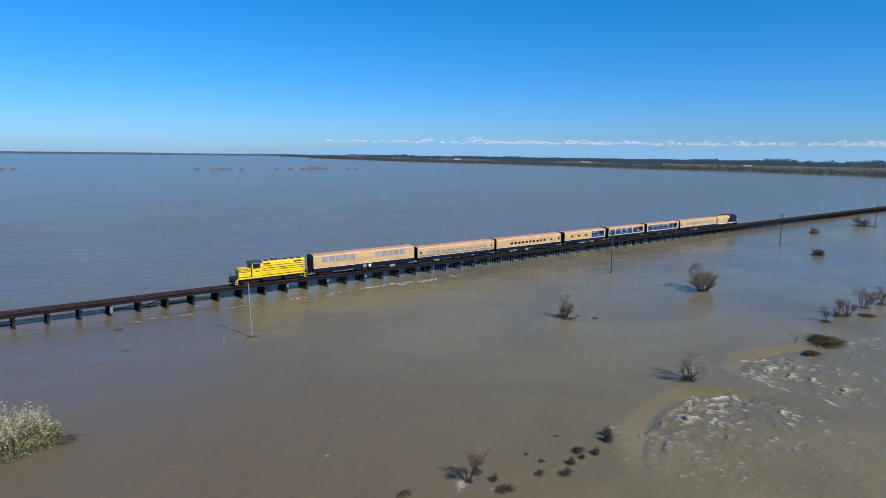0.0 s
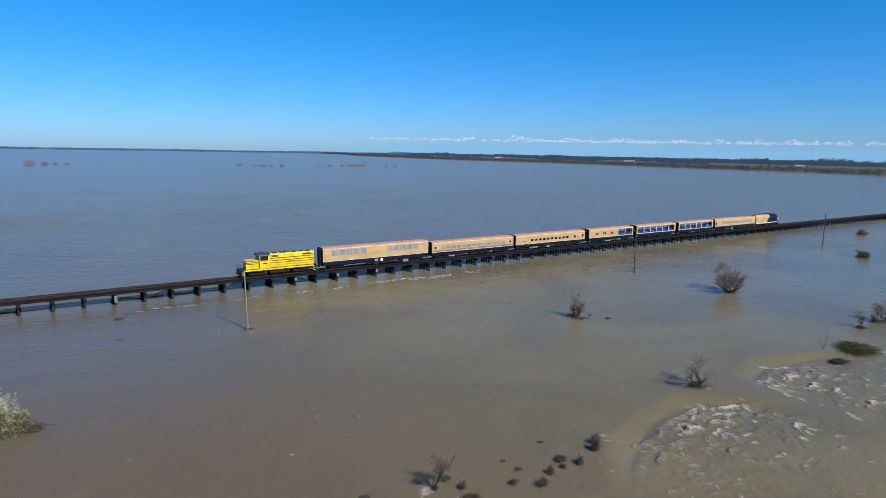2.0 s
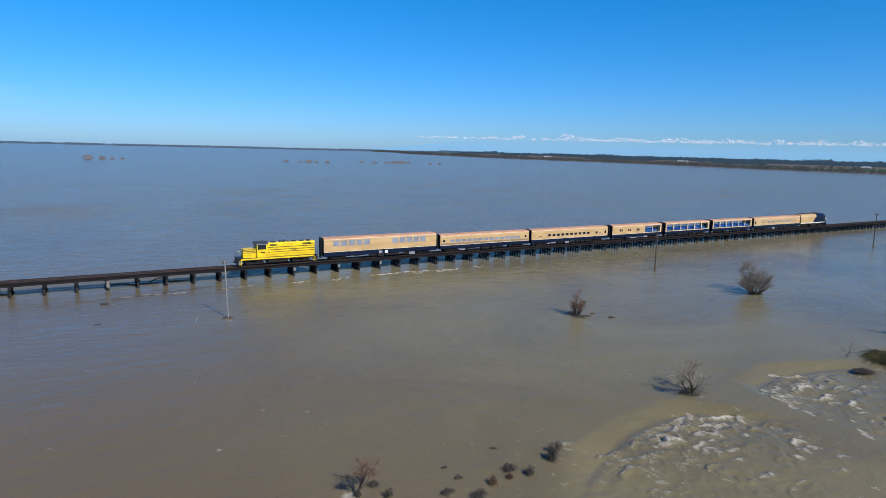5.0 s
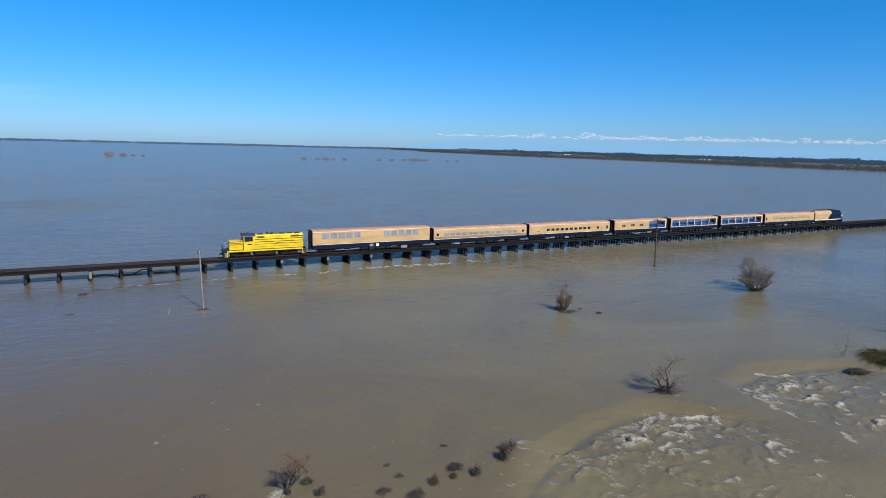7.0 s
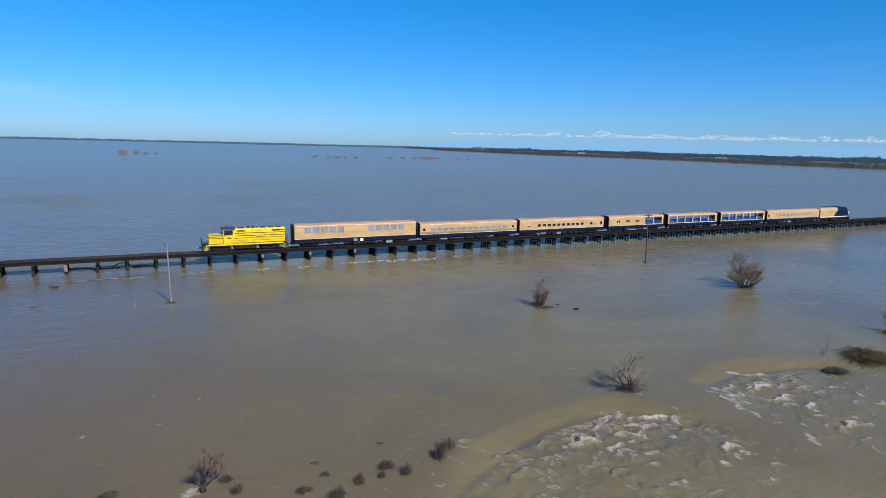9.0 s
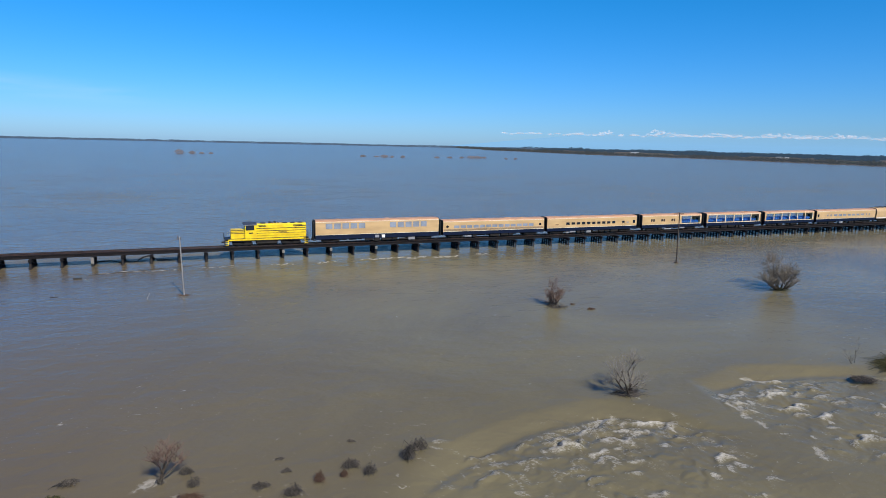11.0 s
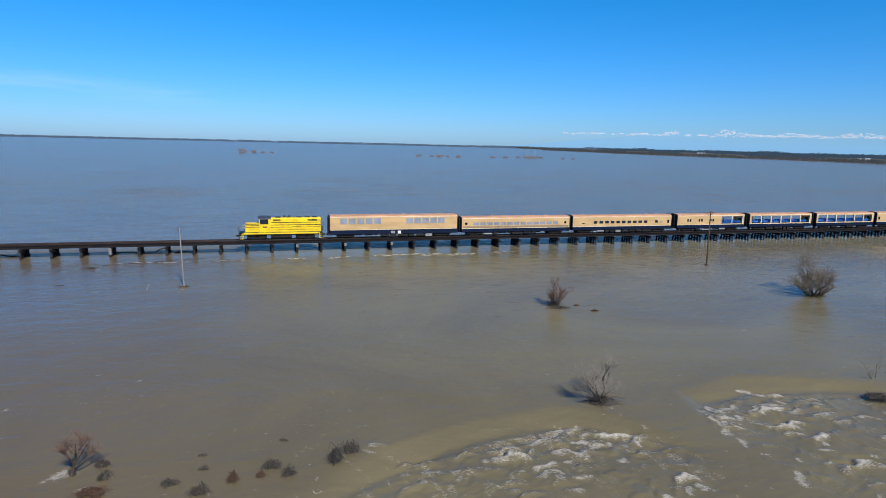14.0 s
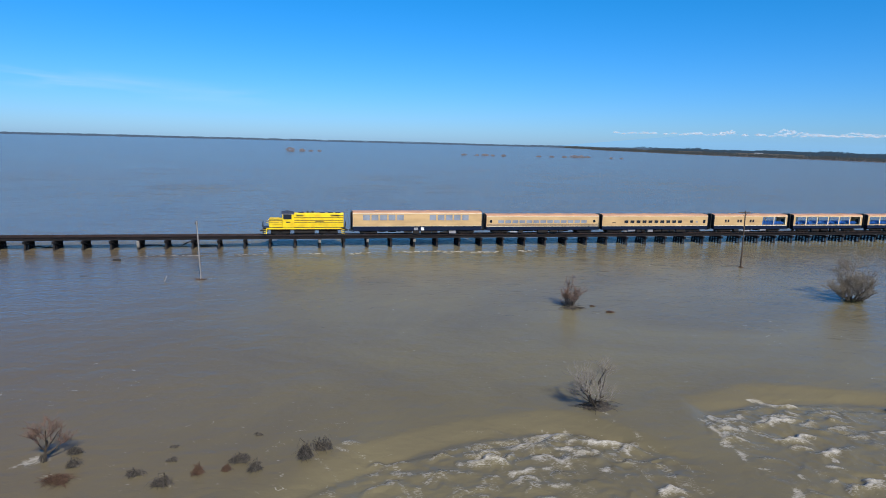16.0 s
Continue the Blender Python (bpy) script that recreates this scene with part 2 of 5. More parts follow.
LEAF_OLIVE = foliage("olive_leaves", (0.04, 0.045, 0.016), (0.30, 0.27, 0.13))
PLUME = foliage("pale_plumes", (0.22, 0.23, 0.13), (0.50, 0.48, 0.34))
# haze is painted into these far colours as a share of bluish emission
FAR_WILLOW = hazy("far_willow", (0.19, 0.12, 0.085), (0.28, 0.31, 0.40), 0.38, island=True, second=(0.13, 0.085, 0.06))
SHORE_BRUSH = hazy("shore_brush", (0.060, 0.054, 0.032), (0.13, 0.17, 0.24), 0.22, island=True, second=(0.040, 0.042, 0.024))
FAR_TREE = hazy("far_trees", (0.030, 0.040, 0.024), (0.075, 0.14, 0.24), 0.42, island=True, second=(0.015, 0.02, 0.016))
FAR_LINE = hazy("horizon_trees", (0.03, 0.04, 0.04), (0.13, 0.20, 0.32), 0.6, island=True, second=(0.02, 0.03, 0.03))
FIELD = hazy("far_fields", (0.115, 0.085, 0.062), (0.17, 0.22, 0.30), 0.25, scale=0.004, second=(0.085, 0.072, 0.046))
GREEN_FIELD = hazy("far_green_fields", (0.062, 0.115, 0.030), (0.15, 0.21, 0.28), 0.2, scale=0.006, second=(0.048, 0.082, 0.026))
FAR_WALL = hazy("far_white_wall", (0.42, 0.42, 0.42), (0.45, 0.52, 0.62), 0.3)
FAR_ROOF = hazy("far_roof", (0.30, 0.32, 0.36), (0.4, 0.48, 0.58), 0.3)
CLOUD = hazy("cloud", (0.85, 0.84, 0.85), (0.58, 0.70, 0.88), 0.6, island=False, scale=0.01, vary=0.05)
HILL_HAZE = hazy("far_hill_haze", (0.20, 0.35, 0.55), (0.24, 0.52, 0.85), 0.95, scale=0.002, vary=0.1)
cn, cl = CLOUD.node_tree.nodes, CLOUD.node_tree.links
cclear, cmix = cn.new("ShaderNodeBsdfTransparent"), cn.new("ShaderNodeMixShader")
cmix.inputs[0].default_value = 0.30
cl.new(cclear.outputs[0], cmix.inputs[1])
cl.new(cn["Mix Shader"].outputs[0], cmix.inputs[2])
cl.new(cmix.outputs[0], cn["Material Output"].inputs[0])
# painted haze: the glowing blue band thins out with height
hn, hl = HILL_HAZE.node_tree.nodes, HILL_HAZE.node_tree.links
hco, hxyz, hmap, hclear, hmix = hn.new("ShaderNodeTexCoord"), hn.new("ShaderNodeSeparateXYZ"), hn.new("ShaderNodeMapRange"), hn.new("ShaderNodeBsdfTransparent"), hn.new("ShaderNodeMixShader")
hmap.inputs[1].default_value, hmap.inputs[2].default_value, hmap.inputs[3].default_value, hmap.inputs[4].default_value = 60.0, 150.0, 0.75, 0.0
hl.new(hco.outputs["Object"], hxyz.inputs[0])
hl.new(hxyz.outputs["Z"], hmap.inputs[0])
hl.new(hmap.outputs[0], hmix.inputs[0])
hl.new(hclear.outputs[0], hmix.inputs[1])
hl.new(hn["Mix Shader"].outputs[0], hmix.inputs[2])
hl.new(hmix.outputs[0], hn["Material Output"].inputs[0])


# ---- mesh tools ----
class Shape:
    """Gathers vertices and faces of one part."""

    def __init__(self):
        self.v, self.f = [], []

    def add(self, verts, faces):
        k = len(self.v)
        self.v.extend(verts)
        self.f.extend([tuple(i + k for i in q) for q in faces])
        return self

    def box(self, x0, x1, y0, y1, z0, z1, c=0.02):
        """A block with chamfered edges."""
        c = min(c, (x1 - x0) * 0.3, (y1 - y0) * 0.3, (z1 - z0) * 0.3)
        lo, hi, v, f = (x0, y0, z0), (x1, y1, z1), [], []
        idx = {}
        for sx in (0, 1):
            for sy in (0, 1):
                for sz in (0, 1):
                    s = (sx, sy, sz)
                    for a in range(3):
                        q = [(hi[i] if s[i] else lo[i]) if i == a else ((hi[i] - c) if s[i] else (lo[i] + c)) for i in range(3)]
                        idx[s, a] = len(v)
                        v.append(tuple(q))
        for a in range(3):
            b, d = (a + 1) % 3, (a + 2) % 3
            for s in (0, 1):
                ring = []
                for p, q in ((0, 0), (1, 0), (1, 1), (0, 1)):
                    k = [0, 0, 0]
                    k[a], k[b], k[d] = s, p, q
                    ring.append(idx[tuple(k), a])
                f.append(tuple(ring) if s else tuple(ring[::-1]))
            for p in (0, 1):
                for q in (0, 1):
                    k0, k1 = [0, 0, 0], [0, 0, 0]
                    k0[a], k1[a] = 0, 1
                    k0[b] = k1[b] = p
                    k0[d] = k1[d] = q
                    r = (idx[tuple(k0), b], idx[tuple(k1), b], idx[tuple(k1), d], idx[tuple(k0), d])
                    f.append(r if p != q else r[::-1])
        for s in [(i, j, k) for i in (0, 1) for j in (0, 1) for k in (0, 1)]:
            r = (idx[s, 0], idx[s, 1], idx[s, 2])
            f.append(r if sum(s) % 2 else r[::-1])
        return self.add(v, f)

    def tube(self, p0, p1, r0, r1, n=6, caps=True):
        a, b = Vector(p0), Vector(p1)
        d = (b - a).normalized()
        u = d.cross(Vector((0, 0, 1)) if abs(d.z) < 0.9 else Vector((1, 0, 0))).normalized()
        w = d.cross(u)
        v = []
        for c, r in ((a, r0), (b, r1)):
            for i in range(n):
                t = 2 * math.pi * i / n
                v.append(tuple(c + (u * math.cos(t) + w * math.sin(t)) * r))
        f = [(i, n + i, n + (i + 1) % n, (i + 1) % n) for i in range(n)]
        if caps:
            f += [tuple(range(n)), tuple(range(2 * n - 1, n - 1, -1))]
        return self.add(v, f)

    def prism(self, profile, x0, x1):
        """A closed (y, z) profile drawn out along x."""
        n = len(profile)
        v = [(x0, y, z) for y, z in profile] + [(x1, y, z) for y, z in profile]
        return self.add(v, [(i, (i + 1) % n, n + (i + 1) % n, n + i) for i in range(n)] + [tuple(range(n - 1, -1, -1)), tuple(range(n, 2 * n))])

    def side_prism(self, outline, y0, y1):
        """A closed (x, z) outline drawn out along y."""
        n = len(outline)
        v = [(x, y0, z) for x, z in outline] + [(x, y1, z) for x, z in outline]
        return self.add(v, [(i, (i + 1) % n, n + (i + 1) % n, n + i) for i in range(n)] + [tuple(range(n - 1, -1, -1)), tuple(range(n, 2 * n))])

    def mesh(self, name):
        me = bpy.data.meshes.new(name)
        me.from_pydata(self.v, [], self.f)
        bm = bmesh.new()
        bm.from_mesh(me)
        bmesh.ops.recalc_face_normals(bm, faces=bm.faces) if len(self.f) < 20000 else None
        bm.to_mesh(me)
        bm.free()
        return me


def part(name, shape, mat, parent=None, label=""):
    me = shape if isinstance(shape, bpy.types.Mesh) else shape.mesh(name)
    if not me.materials:
        me.materials.append(mat)
    ob = new(name, me)
    if parent:
        ob.parent = parent
    return tagged(ob, label)


def thing(name, x, y, z, label, category, group="", kind="", turn=0.0):
    ob = new(name)
    ob.matrix_basis = pose(x, y, z, 0, 0, turn)
    return tagged(ob, label, category, group, kind)


# ---- water ----
def lattice(x, y, seed):
    """Smooth value noise, 0 to 1, on arrays."""
    xi, yi = np.floor(x).astype(np.int64), np.floor(y).astype(np.int64)
    fx, fy = x - xi, y - yi
    fx, fy = fx * fx * (3 - 2 * fx), fy * fy * (3 - 2 * fy)

    def h(a, b):
        k = (a * 374761393 + b * 668265263 + seed * 982451653) & 0x7FFFFFFF
        k = ((k ^ (k >> 13)) * 1274126177) & 0x7FFFFFFF
        return ((k ^ (k >> 16)) & 0xFFFF) / 65535.0

    return (h(xi, yi) * (1 - fx) + h(xi + 1, yi) * fx) * (1 - fy) + (h(xi, yi + 1) * (1 - fx) + h(xi + 1, yi + 1) * fx) * fy


def step(a, b, x):
    t = np.clip((x - a) / (b - a), 0, 1)
    return t * t * (3 - 2 * t)


def streak(x, y, x0, y0, x1, y1, w):
    """How near the points lie to a line, 1 on it."""
    dx, dy = x1 - x0, y1 - y0
    t = np.clip(((x - x0) * dx + (y - y0) * dy) / (dx * dx + dy * dy), 0, 1)
    d = np.hypot(x - x0 - t * dx, y - y0 - t * dy)
    return np.exp(-(d / w) ** 2) * (1 - 0.6 * t)


def edge_of(x):
    """The line along the drowned bank below which the sheet of water breaks."""
    left = 31.6 - 0.020 * np.maximum(0, 62 - x) ** 2 - 0.13 * np.maximum(0, x - 64) ** 2
    right = 34.2 - 0.24 * np.abs(x - 84.5) - 0.03 * np.maximum(0, x - 90) ** 1.5
    return left + (right - left) * step(69.5, 77.5, x)


def breakers():
    """Standing waves of the two rapids: place, half width, height, bow, slant and froth of each."""
    rng = random.Random(12)
    rows = [(63.4, 31.5, 1.5, 0.34, 0.10, -0.10, 1.2), (66.6, 29.6, 1.8, 0.26, 0.05, -0.45, 1.1), (60.2, 29.9, 1.3, 0.34, 0.12, 0.15, 1.0), (57.0, 28.3, 1.4, 0.38, 0.10, 0.1, 1.1),
            (54.2, 29.2, 1.2, 0.30, 0.16, 0.2, 0.35), (50.6, 29.2, 1.3, 0.34, 0.14, 0.1, 0.35), (49.4, 26.2, 1.2, 0.36, 0.22, 0.3, 0.6), (47.9, 32.0, 0.9, 0.20, 0.10, 0.1, 0.6), (62.0, 27.6, 1.7, 0.34, 0.06, -0.1, 0.9),
            (67.8, 22.4, 0.9, 0.36, 0.30, 0.0, 1.0), (58.6, 32.4, 2.2, 0.12, 0.02, 0.0, 0.15), (82.7, 30.4, 1.4, 0.42, 0.10, 0.1, 1.2), (81.9, 27.6, 1.2, 0.46, 0.22, 0.0, 1.1), (82.2, 25.0, 1.3, 0.40, 0.12, 0.2, 1.1),
            (81.6, 20.6, 1.4, 0.44, 0.20, 0.0, 0.9), (84.6, 33.6, 1.0, 0.22, 0.05, -0.5, 1.0), (78.2, 30.9, 1.2, 0.24, 0.06, 0.1, 0.8), (86.5, 28.4, 1.2, 0.28, 0.1, 0.1, 0.6)]
    while len(rows) < 430:
        x, d = rng.uniform(43.5, 112), rng.expovariate(1 / 8.5)
        y = float(edge_of(np.array(x))) - 0.6 - d
        if y < 8 or (69.8 < x < 76.4) or (x < 48 and rng.random() < 0.4) or (x > 90 and rng.random() < 0.6):
            continue
        if x < 72 and y < 30 and x > 70 - 0.1 * (30 - y):
            continue
        fade = math.exp(-d / 28.0) * (0.55 if x > 92 else 1.0) * (0.55 if x < 56 else 1.0)
        w = rng.uniform(0.3, 1.1) * (0.6 + 0.4 * fade)
        rows.append((x, y, w, (0.08 + 0.17 * w) * rng.uniform(0.5, 1.2) * fade, rng.uniform(0.0, 0.55), rng.gauss(0.0, 0.35), max(0.0, rng.uniform(-0.7, 1.1)) * fade))
    return rows


def water_level(x, y):
    """Height and froth of the flood; it bends down over a drowned bank near y = 33 and breaks below it."""
    edge = edge_of(x)
    below = edge - y
    span = step(43, 50, x) * (1 - step(108, 125, x)) * (1 - np.exp(-((x - 73.2) / 2.2) ** 2))
    rapid = span * step(-0.6, 0.8, below) * step(-2, 12, y)
    u, w = x + 1.2 * lattice(x * 0.4, y * 0.4, 3), y + 1.2 * lattice(x * 0.4, y * 0.4, 4)
    r2 = 1 - np.abs(2 * lattice(u / 1.1, w / 0.8, 12) - 1)
    r3 = lattice(u / 0.5, w / 0.42, 13)
    body = lattice(x / 4.2, y / 3.0, 14)
    near = np.exp(-np.maximum(0, below) / 9.0)
    z = rapid * (0.25 + 0.75 * near) * (0.06 * r2 ** 2 + 0.035 * r3 + 0.14 * body - 0.10)
    # the smooth tongue that slides over the bank, and the swell below it
    lip = step(40, 50, x) * (1 - step(92, 102, x)) * (1 - np.exp(-((x - 73.6) / 4.0) ** 4))
    z = z - 0.5 * lip * step(3.6, 0.2, -below + 0.8 * (lattice(x / 5.0, y / 7.0, 61) - 0.5)) * np.exp(-np.maximum(0, below) / 5.0)
    z = z + lip * 0.05 * np.exp(-((below - 0.2) / 1.8) ** 2) * np.sin(below * 2.9 + 0.9 * np.sin(x * 0.35))
    froth = np.zeros_like(x)
    xs, ys = x[0], y[:, 0]
    for cx, cy, hw, h, bow, slant, foam in breakers():
        i0, i1 = np.searchsorted(xs, (cx - 2.6 * hw, cx + 2.6 * hw))
        j0, j1 = np.searchsorted(ys, (cy - 2.6 - hw, cy + 2.2 + hw))
        if i1 <= i0 or j1 <= j0:
            continue
        b = (slice(j0, j1), slice(i0, i1))
        wob = lattice(x[b] / 1.1, y[b] / 1.1, 71) - 0.5
        fine = lattice(x[b] / 0.42, y[b] / 0.42, 72) - 0.5
        a = x[b] - cx + 0.8 * wob
        v = y[b] - cy + bow * a * a / hw - slant * a + 0.9 * (lattice(x[b] / 0.8, y[b] / 1.4, 73) - 0.5) + 0.35 * fine
        along = np.exp(-(a / hw) ** 2)
        z[b] += 0.48 * h * along * np.where(v > 0, np.exp(-(v / 0.22) ** 2), np.exp(-(v / (0.34 + 0.22 * hw)) ** 2)) - 0.2 * h * along * np.exp(-((v - 0.7) / 0.4) ** 2)
        tail = np.where(v > 0.0, np.exp(-(v / 0.20) ** 2), np.exp(-(v / (0.18 + 0.40 * foam)) ** 2))
        froth[b] = np.maximum(froth[b], 0.85 * foam ** 0.8 * np.exp(-(a / (0.9 * hw)) ** 4) * tail)
    # threads of froth drawn out by the current
    thread = step(0.60, 0.74, lattice(u / 0.34, w / 1.0, 51) * 0.55 + lattice(u / 2.6, w / 3.2, 52) * 0.55)
    froth = np.maximum(froth, 0.34 * rapid * (1 - 0.5 * step(86, 92, x)) * (0.15 + 0.85 * near) * thread)
    # wakes and froth lines
    for x0, y0, x1, y1, wd, k in ((27.6, 32.6, 20.5, 28.5, 0.35, 0.8), (28.0, 32.6, 30.0, 27.5, 0.55, 0.9), (29.5, 31.9, 36.0, 29.0, 0.25, 0.5), (68.9, 33.9, 69.9, 27.0, 0.22, 0.7), (76.4, 31.2, 75.6, 26.0, 0.34, 1.3), (75.6, 26.4, 76.0, 21.0, 0.30, 1.2), (76.0, 21.4, 75.3, 15.0, 0.35, 1.0), (84.0, 34.4, 86.2, 32.0, 0.3, 1.0),
                                  (64.8, 31.6, 67.6, 29.2, 0.32, 1.2), (67.4, 29.4, 69.6, 25.4, 0.26, 1.0), (66.0, 38.5, 72.0, 36.2, 0.2, 0.15), (83.0, 38.0, 87.0, 36.2, 0.2, 0.35), (29.3, 87.3, 29.8, 85.6, 0.4, 0.6), (24.4, 86.4, 24.0, 85.0, 0.35, 0.6),
                                  (141.0, 34.2, 146.0, 31.0, 0.5, 0.9), (104.0, 28.5, 116.0, 25.0, 0.5, 0.7), (36.2, 28.4, 37.6, 25.8, 0.3, 0.6), (45.2, 30.2, 47.6, 27.2, 0.2, 0.5), (47.0, 31.0, 50.0, 29.6, 0.25, 0.6)):
        froth = np.maximum(froth, 0.8 * k * streak(x + 1.5 * lattice(x / 1.6, y / 1.6, 41) - 0.75, y + 1.3 * lattice(x / 1.5, y / 1.5, 42) - 0.65, x0, y0, x1, y1, wd) * step(0.3, 0.7, 0.5 * lattice(x / 0.8, y / 0.8, 43) + 0.5 * lattice(x / 2.2, y / 2.2, 44)))
    # the back wave below the trestle; its froth also paints glints off the train
    bent = 108.2 + 0.5 * np.sin(x * 0.21) + 1.1 * (lattice(x / 2.2, y * 0, 33) - 0.5) + 0.7 * (lattice(x / 0.7, y * 0, 34) - 0.5)
    line = np.exp(-((y - bent) / 0.24) ** 2) + 0.7 * np.exp(-((y - bent + 0.9 + 0.6 * lattice(x / 1.6, y * 0, 35)) / 0.18) ** 2) * step(0.5, 0.7, lattice(x / 2.4, y * 0, 36))
    line = line * (0.5 * step(14, 18, x) * (1 - step(36, 40, x)) + step(43, 48, x) * (1 - step(84, 100, x)))
    gaps = step(0.30, 0.5, lattice(x / 5, y / 30, 31))
    froth = np.maximum(froth, 2.4 * line * gaps * step(0.36, 0.6, lattice(x / 0.55, y / 0.6, 32)))
    return z + 0.12 * line * gaps, np.clip(froth, 0, 1)


def spread(a, b, n, far, grow):
    """Grid lines: even from a to b, then wider and wider out to far on both sides."""
    inner = np.linspace(a, b, n)
    d, out, right = (b - a) / (n - 1), [], []
    for end, sign, keep in ((a, -1, out), (b, 1, right)):
        p, s = end, d
        while abs(p) < far:
            s *= grow
            p += sign * s
            keep.append(max(-far, min(far, p)))
    return np.concatenate([out[::-1], inner, right])


gx = np.unique(np.round(np.concatenate([spread(4.0, 140.0, 300, 6000.0, 1.18), np.linspace(44, 108, 430)]), 3))
gy = spread(7.0, 36.0, 195, 6000.0, 1.16)
gy = np.unique(np.round(np.concatenate([gy[(gy < 105.5) | (gy > 111.5)], np.arange(105.5, 111.6, 0.25), np.arange(112.0, 132.0, 1.0)]), 3))
GX, GY = np.meshgrid(gx, gy)
GZ, FROTH = water_level(GX, GY)
nx, ny = len(gx), len(gy)
ids = np.arange(nx * ny).reshape(ny, nx)
quads = np.stack([ids[:-1, :-1], ids[:-1, 1:], ids[1:, 1:], ids[1:, :-1]], -1).reshape(-1, 4)
me = bpy.data.meshes.new("water")
me.from_pydata(np.stack([GX, GY, GZ], -1).reshape(-1, 3).tolist(), [], quads.tolist())
me.attributes.new("foam", "FLOAT", "POINT").data.foreach_set("value", FROTH.ravel().astype(np.float32))
# sheltered, smoother pools, and water too broken to mirror much
rough = step(114.5, 116.5, GY) * (1 - step(123.0, 126.0, GY))
ruffle = np.exp(-((GY - 146) / 13) ** 2) * (1 - step(30, 75, GX))
pools = np.exp(-((GX - 165) / 50) ** 2 - ((GY - 62) / 26) ** 2) + 0.7 * np.exp(-((GX - 8) / 18) ** 2 - ((GY - 84) / 20) ** 2)
me.attributes.new("calm", "FLOAT", "POINT").data.foreach_set("value", (np.clip(pools, 0, 1) - 0.22 * rough + 0.22 * np.exp(-((GY - 106) / 7) ** 2) - 0.17 * step(150, 260, GY) + 0.16 * ruffle).ravel().astype(np.float32))
# broken water among and behind the piles
me.attributes.new("chop", "FLOAT", "POINT").data.foreach_set("value", rough.ravel().astype(np.float32))
# the open lake carries less silt than the stream over the bank
clean = np.maximum(step(62, 8, GX) * step(20, 30, GY), 0.8 * step(118, 150, GY))
me.attributes.new("clean", "FLOAT", "POINT").data.foreach_set("value", clean.ravel().astype(np.float32))
me.polygons.foreach_set("use_smooth", np.ones(len(me.polygons), dtype=bool))
me.materials.append(WATER)
tagged(new("water", me), "brown muddy flood water with small rapids and froth", "water", kind="structure")

# ---- trestle ----
RAIL_Z, TRACK_Y, BENT, FIRST = 2.45, 116.7, 4.79, 4.44
trestle = thing("trestle", 0, TRACK_Y, 0, "dark creosoted timber railway trestle standing in flood water", "trestle", kind="structure")


def pile_shape(y_top, y_foot, rng):
    s = Shape()
    y_top, y_foot = y_top + rng.uniform(-0.05, 0.05), y_foot + rng.uniform(-0.08, 0.08)
    s.tube((0, y_top, 1.40), (rng.uniform(-0.04, 0.04), y_foot, -0.8), 0.19, 0.21, 8)
    return s


rng = random.Random(4)
pile_meshes = []
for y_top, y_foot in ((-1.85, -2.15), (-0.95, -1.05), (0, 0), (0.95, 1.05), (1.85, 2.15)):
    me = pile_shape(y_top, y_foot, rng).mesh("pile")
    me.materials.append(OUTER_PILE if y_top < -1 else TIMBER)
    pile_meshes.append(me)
cap_mesh = Shape().box(-0.24, 0.24, -2.45, 2.45, 1.28, 1.74, 0.03).mesh("cap")
cap_mesh.materials.append(TIMBER)
brace_meshes = []
for sx, a, b in ((0.26, 2.1, -1.9), (-0.26, -2.0, 1.9)):
    s = Shape()
    s.tube((sx, a, 0.12), (sx, b, 1.38), 0.10, 0.10, 4)
    me = s.mesh("brace")
    me.materials.append(TIMBER)
    brace_meshes.append(me)
far_bents = Shape()
for k in range(-30, 165):
    x = FIRST + BENT * k
    if -9 <= k <= 48:
        cap = part("bent_cap", cap_mesh, TIMBER, trestle)
        cap.location = (x + rng.uniform(-0.04, 0.04), rng.uniform(-0.06, 0.06), 0)
        for i, me in enumerate(pile_meshes):
            part("pile", me, TIMBER, cap)
        for me in brace_meshes:
            part("brace", me, TIMBER, cap)
        if k in (2, 9, 11, 13):
            block = part("splice_block", Shape().box(-0.24, 0.24, -0.25, 0.25, 1.1 if k > 2 else 0.5, 1.72, 0.03), PALE_TIMBER, cap, "bleached pale timber end")
            block.location = (0, -2.28, 0)
    else:
        far_bents.box(x - 0.24, x + 0.24, -2.45, 2.45, 1.28, 1.74)
        for a, b in ((-1.85, -2.15), (-0.95, -1.05), (0, 0), (0.95, 1.05), (1.85, 2.15)):
            far_bents.tube((x, a, 1.40), (x, b, -0.8), 0.19, 0.22, 5, False)
        far_bents.tube((x - 0.25, -2.2, 0.1), (x - 0.25, 1.9, 1.38), 0.11, 0.11, 4, False)
tagged(part("far_bents", far_bents, TIMBER, trestle), kind="stuff")
X0, X1 = FIRST - 30 * BENT, FIRST + 164 * BENT
for y in (-1.35, -0.85, 0.85, 1.35):
    part("stringer", Shape().box(X0, X1, y - 0.16, y + 0.16, 1.74, 2.08, 0.02), TIMBER, trestle)
for y in (-1.42, 1.42):
    part("guard_timber", Shape().box(X0, X1, y - 0.09, y + 0.09, 2.286, 2.42, 0.02), TIMBER, trestle)
for y in (-0.755, 0.755):
    s = Shape()
    s.box(X0, X1, y - 0.07, y + 0.07, 2.286, 2.31, 0.005)
    s.box(X0, X1, y - 0.012, y + 0.012, 2.30, 2.42, 0.002)
    s.box(X0, X1, y - 0.035, y + 0.035, 2.41, 2.45, 0.01)
    part("rail", s, RAIL, trestle, "rusty steel rail")
tie_meshes = []
